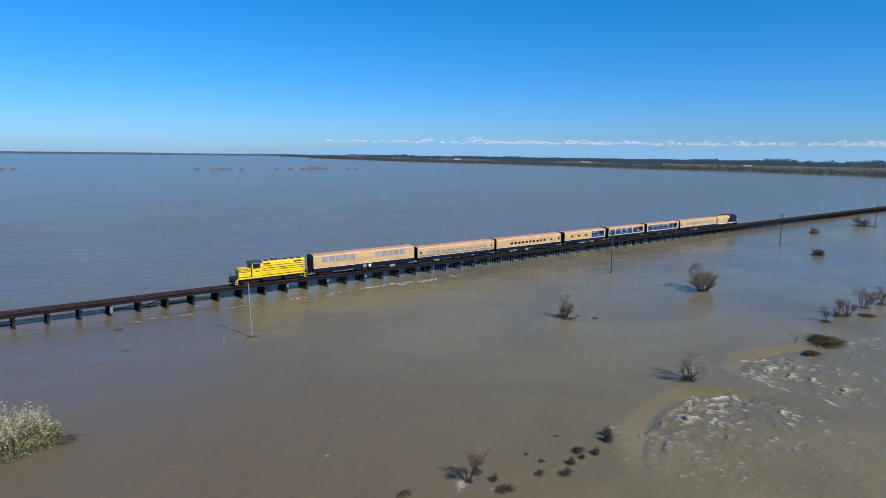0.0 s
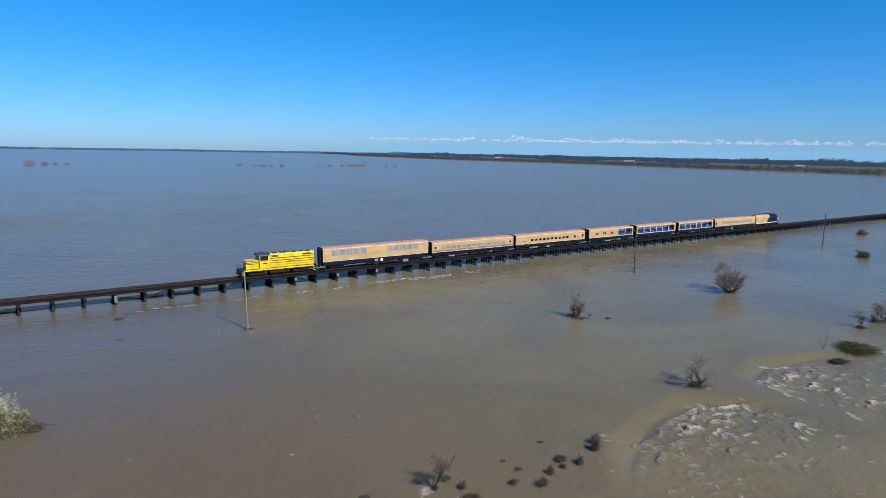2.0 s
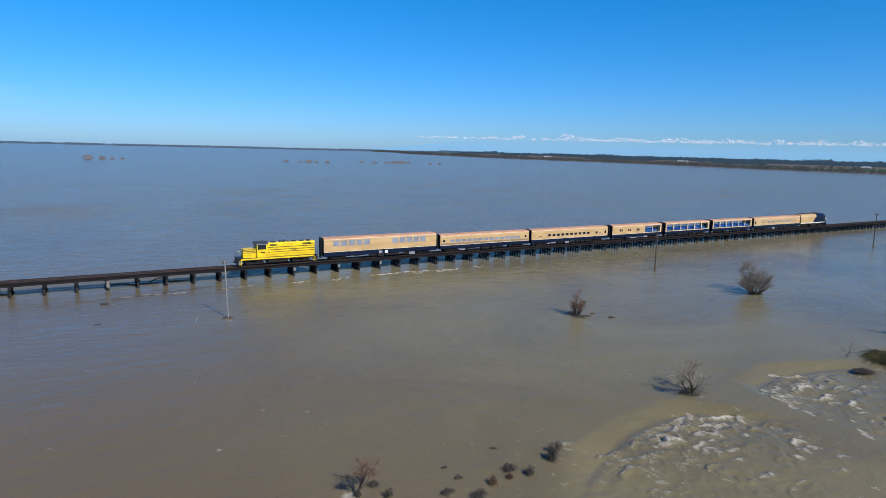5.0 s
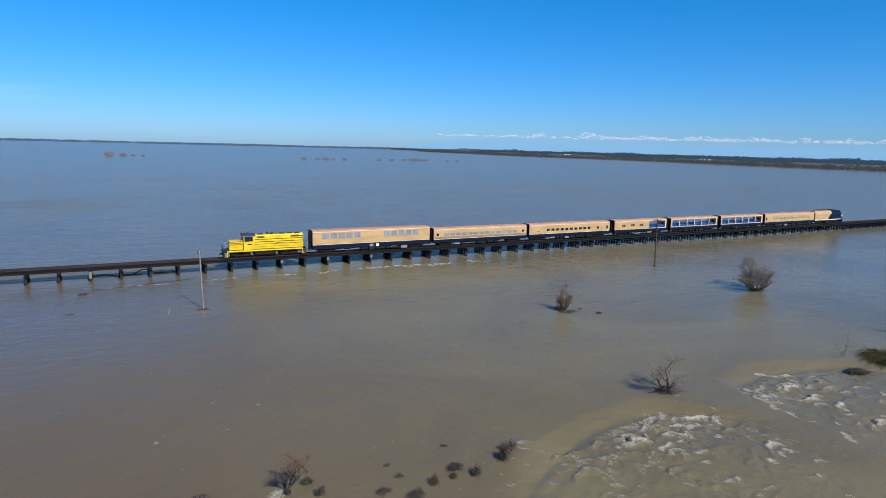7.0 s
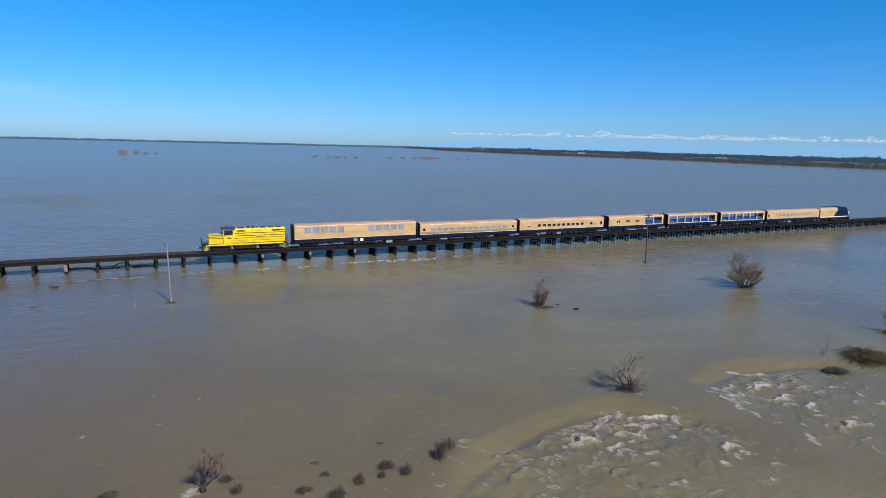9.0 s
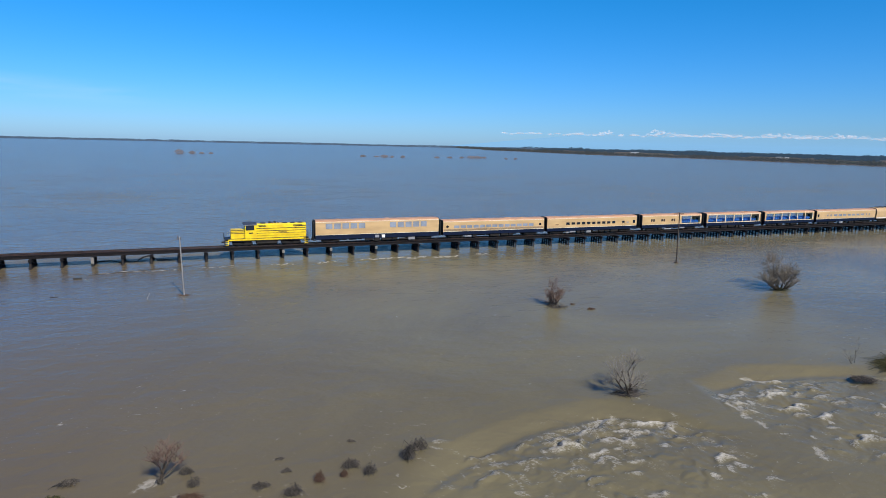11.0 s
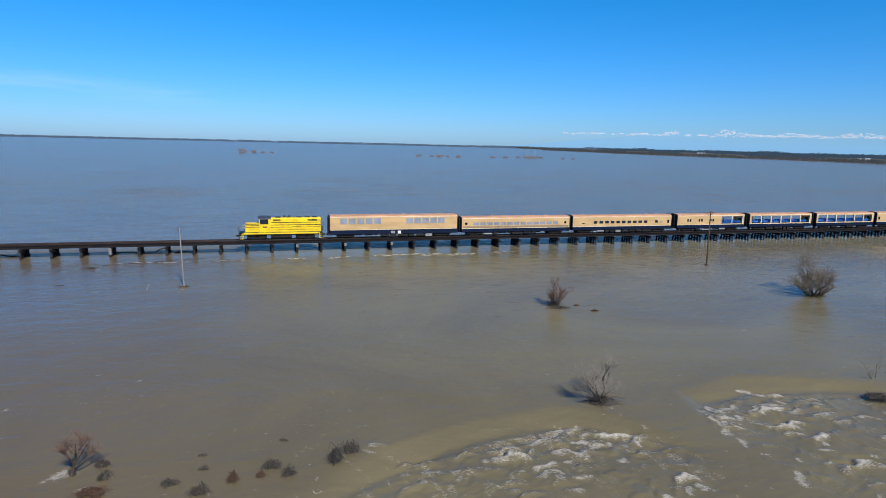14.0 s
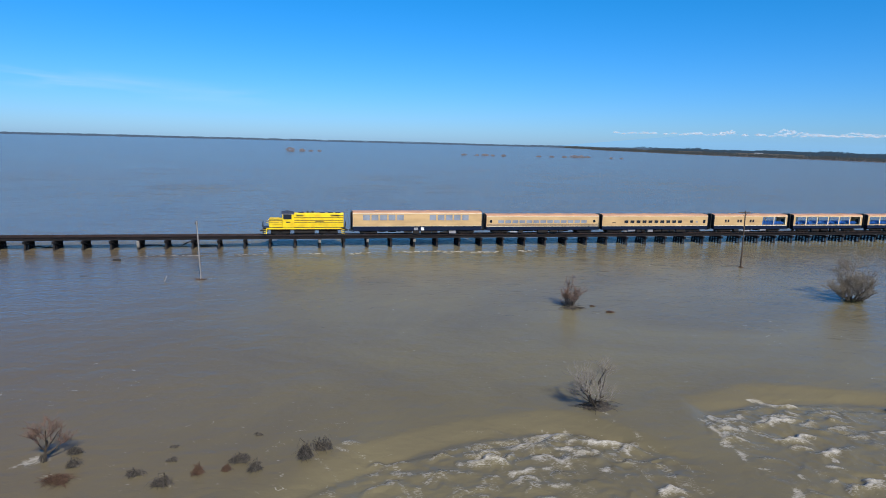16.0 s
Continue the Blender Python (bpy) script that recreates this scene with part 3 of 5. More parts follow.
for half in (1.45, 1.52, 1.60):
    me = Shape().box(-0.12, 0.12, -half, half, 2.08, 2.286, 0.015).mesh("tie")
    me.materials.append(TIE)
    tie_meshes.append(me)
far_ties = Shape()
for k in range(int((X1 - X0) / 0.42)):
    x = X0 + 0.2 + 0.42 * k
    if -6 < x < 118:
        t = part("tie", rng.choice(tie_meshes), TIE, trestle)
        t.location = (x + rng.uniform(-0.03, 0.03), rng.uniform(-0.06, 0.06), 0)
    else:
        far_ties.box(x - 0.12, x + 0.12, -1.5, 1.5, 2.08, 2.286, 0.01)
tagged(part("far_ties", far_ties, TIE, trestle), kind="stuff")


# ---- train ----
def wheel(parent, x, y, r=0.46):
    s = Shape()
    s.tube((0, -0.065, 0), (0, 0.065, 0), r, r, 18)
    s.tube((0, -0.02 if y > 0 else 0.0, 0), (0, 0.0 if y > 0 else 0.02, 0), r + 0.02, r + 0.02, 18)
    w = part("wheel", s, GRIME, parent)
    w.location = (x, y, r)
    return w


def bogie(parent, x, base=2.6, r=0.46):
    s = Shape()
    for y in (-1.02, 1.02):
        s.side_prism([(-base / 2 - 0.5, 0.5), (-base / 2 + 0.4, 0.32), (base / 2 - 0.4, 0.32), (base / 2 + 0.5, 0.5), (base / 2 + 0.5, 0.72), (0.5, 0.82), (-0.5, 0.82), (-base / 2 - 0.5, 0.72)], y - 0.08, y + 0.08)
        for sx in (-base / 2, base / 2):
            s.box(sx - 0.16, sx + 0.16, y - 0.16, y + 0.16, 0.34, 0.68, 0.03)
        for sx in (-0.35, 0.0, 0.35):
            s.tube((sx, y, 0.36), (sx, y, 0.70), 0.11, 0.11, 8)
    s.box(-0.25, 0.25, -1.1, 1.1, 0.45, 0.85, 0.03)
    b = part("bogie", s, GRIME, parent)
    b.location = (x, 0, 0)
    for sx in (-base / 2, base / 2):
        for y in (-0.76, 0.76):
            wheel(b, sx, y, r)
    return b


def coupler(parent, x, sign):
    s = Shape()
    s.box(min(x, x + sign * 0.45), max(x, x + sign * 0.45), -0.12, 0.12, 0.72, 0.98, 0.03)
    s.box(min(x + sign * 0.35, x + sign * 0.6), max(x + sign * 0.35, x + sign * 0.6), -0.2, 0.2, 0.68, 1.02, 0.05)
    part("coupler", s, GRIME, parent)


def roof_profile(h, eave, half=1.5, n=7):
    """Half-barrel roof section from the eave over the crown."""
    pts = []
    for i in range(n * 2 + 1):
        a = math.pi * i / (n * 2)
        pts.append((-half * math.copysign(abs(math.cos(a)) ** 0.65, math.cos(a)), eave + (h - eave) * math.sin(a) ** 0.8))
    return pts


def pane(parent, x0, x1, z0, z1, glass, side=-1, proud=1.5, frame_mat=None, round_top=False):
    """A window: raised frame with the glass set back inside it."""
    y = side * proud
    w = 0.06
    s = Shape()
    ya, yb = sorted((y + side * 0.005, y + side * 0.035))
    s.box(x0, x1, ya, yb, z0, z0 + w, 0.008).box(x0, x1, ya, yb, z1 - w, z1, 0.008)
    s.box(x0, x0 + w, ya, yb, z0 + w, z1 - w, 0.008).box(x1 - w, x1, ya, yb, z0 + w, z1 - w, 0.008)
    win = part("window", s, frame_mat or TAN, parent)
    ya, yb = sorted((y + side * 0.004, y + side * 0.014))
    part("pane", Shape().box(x0 + w, x1 - w, ya, yb, z0 + w, z1 - w, 0.002), glass, win, "glossy window glass")
    return win


def porthole(parent, x, z, r, side):
    s = Shape()
    s.tube((x, side * 1.49, z), (x, side * 1.53, z), r, r, 16)
    part("porthole", s, GLASS_DARK, parent, "round dark window")


def underfloor(parent, length, rng, clear):
    """Boxes, tanks and pipes slung below the floor, between the bogies."""
    x = clear
    while x < length - clear - 1.0:
        w = rng.uniform(0.7, 2.4)
        w = min(w, length - clear - x)
        top, low = 0.838, rng.uniform(0.18, 0.45)
        for side in (-1, 1):
            s = Shape()
            y0, y1 = sorted((side * 1.35, side * rng.uniform(0.5, 0.8)))
            pick = rng.random()
            if pick < 0.25:
                s.tube((x, side * 1.05, 0.42), (x + w, side * 1.05, 0.42), 0.2, 0.2, 10)
                part("air_tank", s, GREY_STEEL if rng.random() < 0.25 else GRIME, parent)
            elif pick < 0.85:
                s.box(x, x + w, y0, y1, low, top, 0.03)
                part("equipment_box", s, GREY_STEEL if rng.random() < 0.14 else GRIME, parent)
        x += w + rng.uniform(0.15, 0.7)


def coach(x0, length, h, windows, label, open_bays=(), seed=1, holes=(), hood=False, waist=1.72):
    """A tan and navy coach. windows: rows of (start, count, width, gap, low, high, glass)."""
    rng = random.Random(seed)
    car = thing("coach", x0, TRACK_Y, RAIL_Z, label, "rail coach", "coaches of the train")
    L, eave = length, h - 0.44
    a, b = 0.35, L - 0.35
    # navy lower side with its own floor
    s = Shape()
    s.prism([(-1.42, 0.84), (-1.5, 0.92), (-1.5, waist - 0.09), (1.5, waist - 0.09), (1.5, 0.92), (1.42, 0.84)], a, b)
    part("lower_side", s, NAVY, car, "dark navy blue lower side")
    for side in (-1, 1):
        y0, y1 = sorted((side * 1.44, side * 1.512))
        part("belt_stripe", Shape().box(a, b, y0, y1, waist - 0.088, waist - 0.02, 0.005), CREAM, car, "cream painted line")
    # tan shell, panel by panel, with gaps for the open bays
    bays = list(open_bays)
    solid, at = [], a
    for o0, o1 in bays:
        solid.append((at, o0))
        at = o1
    solid.append((at, b))
    for side in (-1, 1):
        y0, y1 = sorted((side * 1.5, side * 1.42))
        for p0, p1 in solid:
            if p1 - p0 > 0.02:
                part("side_panel", Shape().box(p0, p1, y0, y1, waist - 0.018, eave, 0.012), TAN, car)
        for p0, p1 in bays:
            part("bay_sill", Shape().box(p0, p1, y0, y1, waist - 0.018, waist + 0.12, 0.012), TAN, car)
            part("bay_header", Shape().box(p0, p1, y0, y1, eave - 0.16, eave, 0.012), TAN, car)
    for e0, e1 in ((a, a + 0.08), (b - 0.08, b)):
        for y0, y1, z0 in ((-1.418, -0.45, waist - 0.018), (0.45, 1.418, waist - 0.018), (-0.448, 0.448, 3.0)):
            part("end_panel", Shape().box(e0, e1, y0, y1, z0, eave), TAN, car)
    part("floor", Shape().box(a + 0.1, b - 0.1, -1.40, 1.40, waist - 0.085, waist - 0.03), GRIME, car)
    # the pale cream moulding also paints the sun's highlight along the eave
    for y0, y1 in ((-1.525, -1.44), (1.44, 1.525)):
        part("eave_moulding", Shape().box(a, b, y0, y1, eave + 0.002, eave + 0.10, 0.02), CREAM, car, "pale cream eave strip with painted sun highlight")
    roof = part("roof", Shape().prism(roof_profile(h, eave + 0.10, 1.5), a, b), COPPER, car, "copper coloured painted roof")
    for i in range(rng.randint(3, 5)):
        x = rng.uniform(a + 2, b - 2)
        part("roof_vent", Shape().box(x - 0.35, x + 0.35, -0.3, 0.3, h - 0.05, h + 0.10, 0.04), COPPER, roof)
    for side in (-1, 1):
        for start, count, width, gap, low, high, glass in windows:
            for i in range(count):
                x = start + i * (width + gap)
                pane(car, x, x + width, low, high, glass, side)
        for hx, hz, r in holes:
            porthole(car, hx, hz, r, side)
    # seats and far rails that show through the open bays
    for p0, p1 in bays:
        x = p0 + 0.25
        while x < p1 - 0.6:
            for y in (-0.85, 0.85):
                s = Shape().box(x, x + 0.5, y - 0.45, y + 0.45, waist + 0.40, waist + 0.5, 0.03).box(x, x + 0.10, y - 0.45, y + 0.45, waist - 0.03, waist + 0.80, 0.03)
                part("bench_seat", s, SEAT_BLUE, car, "blue bench seat")
            x += 0.72
        for y0, y1 in ((-1.51, -1.43), (1.43, 1.51)):
            part("window_pillar", Shape().box(p1 - 0.09, p1 + 0.09, y0, y1, waist + 0.12, eave - 0.16, 0.02), CREAM, car)
    # dark gangways at both ends
    for e, sign in ((a, -1), (b, 1)):
        s = Shape()
        top = h + (0.10 if hood else -0.30)
        n = [(-0.62, 0.95), (-0.62, top - 0.4), (-0.45, top - 0.12), (0, top), (0.45, top - 0.12), (0.62, top - 0.4), (0.62, 0.95)]
        s.prism(n, min(e, e + sign * 0.33), max(e, e + sign * 0.33))
        part("gangway", s, RUBBER, car, "black rubber gangway bellows")
        rim = Shape()
        ring = [(-1.46, waist)] + roof_profile(h + 0.03, eave, 1.5, 5) + [(1.46, waist)]
        rim.prism(ring, min(e + sign * 0.005, e + sign * 0.10), max(e + sign * 0.005, e + sign * 0.10))
        part("end_wall", rim, BLACK, car, "black coach end")
        coupler(car, e, sign)
        for side in (-1, 1):
            st = Shape()
            y0, y1 = sorted((side * 1.2, side * 1.45))
            st.box(e - 0.3 - (0.25 if sign > 0 else -0.25), e + 0.3 - (0.25 if sign > 0 else -0.25), y0, y1, 0.30, 0.36, 0.01)
            part("step", st, GRIME, car)
    bogie(car, 3.6)
    bogie(car, L - 3.6)
    underfloor(car, L, rng, 5.8)
    return car


def handrail(parent, points, r=0.025, mat=None, name="handrail"):
    s = Shape()
    for p, q in zip(points, points[1:]):
        s.tube(p, q, r, r, 5)
    return part(name, s, mat or YELLOW, parent)


def hood_unit(x0):
    """The yellow road switcher: low nose, cab, long hood, walkways."""
    lo = thing("locomotive", x0, TRACK_Y, RAIL_Z, "bright yellow diesel locomotive with thin black stripes on the rails", "locomotive")
    deck, L = 1.55, 16.9
    part("frame", Shape().box(0.5, L - 0.5, -1.45, 1.45, 1.05, deck - 0.16, 0.03), GRIME, lo)
    for y0, y1 in ((-1.54, -1.47), (1.47, 1.54)):
        part("side_sill", Shape().box(1.25, L - 1.25, y0, y1, 1.26, deck - 0.004, 0.01), YELLOW, lo)
    part("walkway", Shape().box(0.45, L - 0.45, -1.54, 1.54, deck, deck + 0.05, 0.01), BLACK, lo, "black chequer-plate walkway")
    low = Shape()
    low.side_prism([(1.55, deck + 0.052), (1.55, 3.18), (1.72, 3.36), (4.18, 3.36), (4.18, deck + 0.052)], -0.95, 0.95)
    nose = part("short_hood", low, YELLOW, lo)
    for z in (2.55, 2.85, 3.15):
        for y0, y1 in ((-0.965, -0.953), (0.953, 0.965)):
            part("stripe", Shape().box(1.56, 4.1, y0, y1, z, z + 0.11, 0.002), BLACK, nose, "thin black stripe")
        part("stripe", Shape().box(1.535, 1.547, -0.9, 0.9, z, z + 0.11, 0.002), BLACK, nose, "thin black stripe")
    part("headlight", Shape().tube((1.45, -0.16, 3.0), (1.56, -0.16, 3.0), 0.12, 0.12, 12).tube((1.45, 0.16, 3.0), (1.56, 0.16, 3.0), 0.12, 0.12, 12), WHITE, nose)
    # cab: sides with window openings, dark glass, slate roof
    c0, c1 = 4.2, 6.35
    s = Shape()
    for side in (-1, 1):
        y0, y1 = sorted((side * 1.5, side * 1.42))
        s.box(c0, c1, y0, y1, deck + 0.052, 3.22, 0.01)
        for p0, p1 in ((c0, c0 + 0.14), (c1 - 0.4, c1)):
            s.box(p0, p1, y0, y1, 3.22, 4.25, 0.01)
    for e0, e1 in ((c0 + 0.002, c0 + 0.09), (c1 - 0.09, c1 - 0.002)):
        s.box(e0, e1, -1.418, 1.418, deck + 0.052, 3.40, 0.01)
        for y in (-1.36, -0.9, 0.9, 1.36):
            s.box(e0, e1, y - 0.055, y + 0.055, 3.40, 4.25, 0.01)
    cab = part("cab", s, YELLOW, lo)
    part("cab_roof", Shape().prism([(-1.55, 4.22), (-1.5, 4.32), (-0.9, 4.58), (-0.35, 4.72), (0.35, 4.72), (0.9, 4.58), (1.5, 4.32), (1.55, 4.22), (1.4, 4.20), (-1.4, 4.20)], c0 - 0.22, c1 + 0.1), CAB_ROOF, cab, "slate grey cab roof")
    part("cab_side_window", Shape().box(c0 + 0.14, c1 - 0.4, -1.478, -1.462, 3.22, 4.22, 0.003), GLASS_DARK, cab, "dark cab window")
    part("cab_side_window", Shape().box(c0 + 0.14, c1 - 0.4, 1.462, 1.478, 3.22, 4.22, 0.003), GLASS_DARK, cab, "dark cab window")
    part("windscreen", Shape().box(c0 + 0.03, c0 + 0.05, -1.36, 1.36, 3.40, 4.22, 0.003), GLASS_DARK, cab, "dark cab windscreen")
    part("rear_window", Shape().box(c1 - 0.05, c1 - 0.03, -1.36, 1.36, 3.40, 4.22, 0.003), GLASS_DARK, cab)
    part("number_board", Shape().box(c0 - 0.26, c0 - 0.05, -0.6, 0.6, 4.20, 4.42, 0.02), CREAM, cab)
    part("horn", Shape().tube((c0 + 0.9, -0.3, 4.72), (c0 + 0.9, -0.3, 4.95), 0.03, 0.03, 6).tube((c0 + 0.6, -0.3, 4.92), (c0 + 1.2, -0.3, 4.92), 0.05, 0.1, 8), BLACK, cab)
    # long hood with doors, louvres and stripes
    h0, h1, ht = c1 + 0.004, 16.15, 4.38
    s = Shape()
    s.prism([(-0.9, deck + 0.052), (-0.9, ht - 0.22), (-0.72, ht), (0.72, ht), (0.9, ht - 0.22), (0.9, deck + 0.052)], h0, h1)
    hood = part("long_hood", s, YELLOW, lo)
    x = h0 + 0.25
    while x < h1 - 0.75:
        for y0, y1 in ((-0.928, -0.903), (0.903, 0.928)):
            part("hood_door", Shape().box(x, x + 0.62, y0, y1, 2.0, 3.72, 0.008), YELLOW, hood)
        x += 0.68
    for z, t0 in ((2.45, h0 + 0.1), (2.92, h0 + 0.1), (3.42, h0 + 0.1), (3.82, h1 - 1.5)):
        for y0, y1 in ((-0.945, -0.932), (0.932, 0.945)):
            part("stripe", Shape().box(t0, h1 - 0.02, y0, y1, z, z + 0.12, 0.002), BLACK, hood, "thin black stripe")
    for g0, g1 in ((h0 + 0.5, h0 + 1.9), (h1 - 2.6, h1 - 0.8)):
        for y0, y1 in ((-0.935, -0.905), (0.905, 0.935)):
            for i in range(6):
                part("louvre_slat", Shape().box(g0, g1, y0, y1, 3.76 + i * 0.062, 3.79 + i * 0.062, 0.004), BLACK, hood)
    for x in (h0 + 1.4, h0 + 5.6, h0 + 7.2, h0 + 8.7):
        part("roof_fan", Shape().tube((x, 0, ht - 0.01), (x, 0, ht + 0.16), 0.56, 0.52, 18), BLACK, hood, "black roof fan housing")
    for x in (h0 + 2.7, h0 + 3.7):
        part("exhaust_stack", Shape().tube((x, 0, ht - 0.01), (x, 0, ht + 0.38), 0.22, 0.2, 12), BLACK, hood)
    for x in (h0 + 3.2, h0 + 4.4):
        part("lifting_eye", Shape().box(x - 0.1, x + 0.1, -0.6, 0.6, ht, ht + 0.12, 0.02), BLACK, hood)
    part("lettering_bar", Shape().box(h0 + 4.2, h0 + 5.9, -0.948, -0.932, 2.66, 2.76, 0.003), BLACK, hood)
    part("cab_lettering_bar", Shape().box(c0 + 0.7, c0 + 1.5, -1.512, -1.502, 2.55, 2.78, 0.003), BLACK, cab)
    # tank, bogies, pilots, steps, rails
    part("fuel_tank", Shape().prism([(-1.25, 1.04), (-1.32, 0.55), (-1.05, 0.25), (1.05, 0.25), (1.32, 0.55), (1.25, 1.04)], 6.4, 10.4), GRIME, lo)
    for side in (-1, 1):
        part("air_tank", Shape().tube((5.9, side * 1.3, 1.12), (11.2, side * 1.3, 1.12), 0.14, 0.14, 10), GRIME, lo)
    bogie(lo, 3.75, 2.75, 0.51)
    bogie(lo, L - 3.75, 2.75, 0.51)
    for e, sign in ((0.45, -1), (L - 0.45, 1)):
        s = Shape().box(min(e, e - sign * 0.12), max(e, e - sign * 0.12), -1.5, 1.5, 0.28, deck - 0.004, 0.02)
        part("pilot", s, BLACK, lo)
        coupler(lo, e, sign)
        for side in (-1, 1):
            st = Shape()
            for z in (0.35, 0.75, 1.15):
                y0, y1 = sorted((side * 1.05, side * 1.5))
                st.box(min(e, e + sign * -0.7), max(e, e + sign * -0.7), y0, y1, z, z + 0.05, 0.01)
            y0, y1 = sorted((side * 1.50, side * 1.53))
            st.box(min(e - sign * 0.6, e - sign * 0.72), max(e - sign * 0.6, e - sign * 0.72), y0, y1, 0.30, deck - 0.01, 0.01)
            part("step_well", st, YELLOW, lo)
        handrail(lo, [(e + sign * 0.1, -1.45, 0.6), (e + sign * 0.1, -1.45, 2.65), (e + sign * 0.1, -0.4, 2.65), (e + sign * 0.1, -0.4, 1.6)], 0.03, BLACK)
        handrail(lo, [(e + sign * 0.1, 1.45, 0.6), (e + sign * 0.1, 1.45, 2.65), (e + sign * 0.1, 0.4, 2.65), (e + sign * 0.1, 0.4, 1.6)], 0.03, BLACK)
    for side in (-1, 1):
        y = side * 1.5
        handrail(lo, [(h0 + 0.3, y, 2.55), (L - 0.6, y, 2.55)], 0.024, YELLOW)
        x = h0 + 0.3
        while x < L - 0.5:
            handrail(lo, [(x, y, 1.25), (x, y, 2.55)], 0.024, YELLOW, "handrail_post")
            x += 1.45
        handrail(lo, [(1.0, y, 2.6), (4.1, y, 2.6)], 0.024, YELLOW)
    return lo


def cowl_unit(x0):
    """The rear engine: full-width body, tan aft, navy round nose."""
    lo = thing("cowl_locomotive", x0, TRACK_Y, RAIL_Z, "tan and navy streamlined diesel locomotive at the end of the train", "locomotive")
    L, h = 17.2, 4.65
    prof = [(-1.5, 1.25), (-1.52, 3.4), (-1.38, 3.95), (-0.95, 4.4), (0, h - 0.1), (0.95, 4.4), (1.38, 3.95), (1.52, 3.4), (1.5, 1.25)]
    part("body", Shape().prism(prof, 0.2, 9.6), TAN, lo, "tan painted body")
    s = Shape()
    n = len(prof)
    secs = [(9.6, 1.0, 1.0, 0), (13.4, 1.0, 1.0, 0), (14.6, 0.99, 0.985, 0), (15.5, 0.93, 0.82, 0), (16.3, 0.80, 0.70, 0), (16.9, 0.52, 0.58, 0)]
    for x, ky, kz, _ in secs:
        s.v.extend([(x, y * ky, 1.25 + (z - 1.25) * kz) for y, z in prof])
    for k in range(len(secs) - 1):
        s.f.extend([(k * n + i, k * n + (i + 1) % n, (k + 1) * n + (i + 1) % n, (k + 1) * n + i) for i in range(n)])
    s.f.append(tuple(range((len(secs) - 1) * n, len(secs) * n)))
    s.f.append(tuple(range(n - 1, -1, -1)))
    nose = part("nose", s, NAVY, lo, "navy blue rounded nose")
    for side in (-1, 1):
        flash = Shape()
        y0, y1 = sorted((side * 1.528, side * 1.545))
        flash.side_prism([(7.2, 1.3), (9.7, 1.3), (9.7, 3.3), (9.0, 3.3)], y0, y1)
        part("paint_flash", flash, NAVY, lo)
        part("stripe", Shape().box(0.4, 15.2, y0 + side * 0.004, y1 + side * 0.004, 1.32, 1.56, 0.004), WHITE, lo, "white painted stripe")
        part("cab_side_window", Shape().box(13.6, 14.4, y0, y1, 3.0, 3.6, 0.01), GLASS_DARK, lo)
        part("emblem", Shape().side_prism([(15.35, 3.05), (15.8, 2.15), (16.25, 2.8)], min(side * 1.1, side * 1.42), max(side * 1.1, side * 1.42)), WHITE, nose, "white triangular emblem")
    part("windscreen", Shape().side_prism([(14.72, 4.42), (15.55, 3.98), (15.5, 3.9), (14.68, 4.34)], -1.0, 1.0), GLASS_DARK, nose)
    part("headlight", Shape().tube((16.8, 0, 2.7), (17.0, 0, 2.7), 0.2, 0.2, 12), WHITE, nose)
    for x in (2.0, 4.2, 6.4, 8.6):
        part("roof_fan", Shape().tube((x, 0, h - 0.2), (x, 0, h + 0.12), 0.6, 0.55, 18), BLACK, lo)
    part("exhaust_stack", Shape().box(10.4, 11.8, -0.5, 0.5, h - 0.25, h + 0.18, 0.04), BLACK, lo)
    part("frame", Shape().box(0.4, 16.4, -1.4, 1.4, 0.95, 1.245, 0.03), GRIME, lo)
    part("fuel_tank", Shape().box(6.6, 10.4, -1.3, 1.3, 0.25, 0.94, 0.1), GRIME, lo)
    part("pilot", Shape().side_prism([(15.8, 0.25), (16.7, 0.3), (16.9, 0.9), (16.2, 1.2)], -1.3, 1.3), NAVY, lo)
    bogie(lo, 3.6, 2.7, 0.51)
    bogie(lo, 13.3, 2.7, 0.51)
    coupler(lo, 0.25, -1)
    return lo


hood_unit(36.2)
G, D = GLASS_GREY, GLASS_DARK
tall = coach(53.8, 27.7, 4.82, [(2.35, 5, 1.5, 0.24, 2.95, 4.22, G), (16.1, 5, 1.5, 0.24, 2.95, 4.22, G)], "tall tan railway coach with ten large windows, navy below", seed=3, waist=1.86)
part("white_plate", Shape().box(14.35, 15.05, -1.53, -1.503, 0.90, 1.52, 0.01), WHITE, tall, "white square plate on the navy side")
part("equipment_door", Shape().box(12.9, 13.75, -1.53, -1.503, 0.95, 1.5, 0.01), GREY_STEEL, tall)
fluted = coach(81.9, 26.4, 4.22, [(2.9, 13, 1.4, 0.18, 2.3, 3.05, G)], "tan railway coach with navy lower side and a long window row", seed=5, holes=((1.35, 2.75, 0.3), (25.0, 2.75, 0.3)))
for side in (-1, 1):
    for k in range(5):
        part("flute", Shape().tube((0.5, side * 1.5, 1.80 + 0.09 * k), (25.9, side * 1.5, 1.80 + 0.09 * k), 0.04, 0.04, 10), GLOSS_TAN, fluted, "polished ribbed belt below the windows")
coach(108.5, 26.9, 4.24, [(5.6, 10, 1.08, 0.40, 2.28, 2.98, D), (22.0, 1, 0.85, 0.3, 2.28, 2.98, D), (23.4, 1, 0.7, 0.3, 2.35, 2.75, G), (25.3, 1, 0.75, 0.2, 2.2, 3.1, D), (2.6, 1, 1.0, 0.3, 2.3, 2.55, D)], "tan railway coach with navy lower side and small dark windows", seed=7, hood=True)
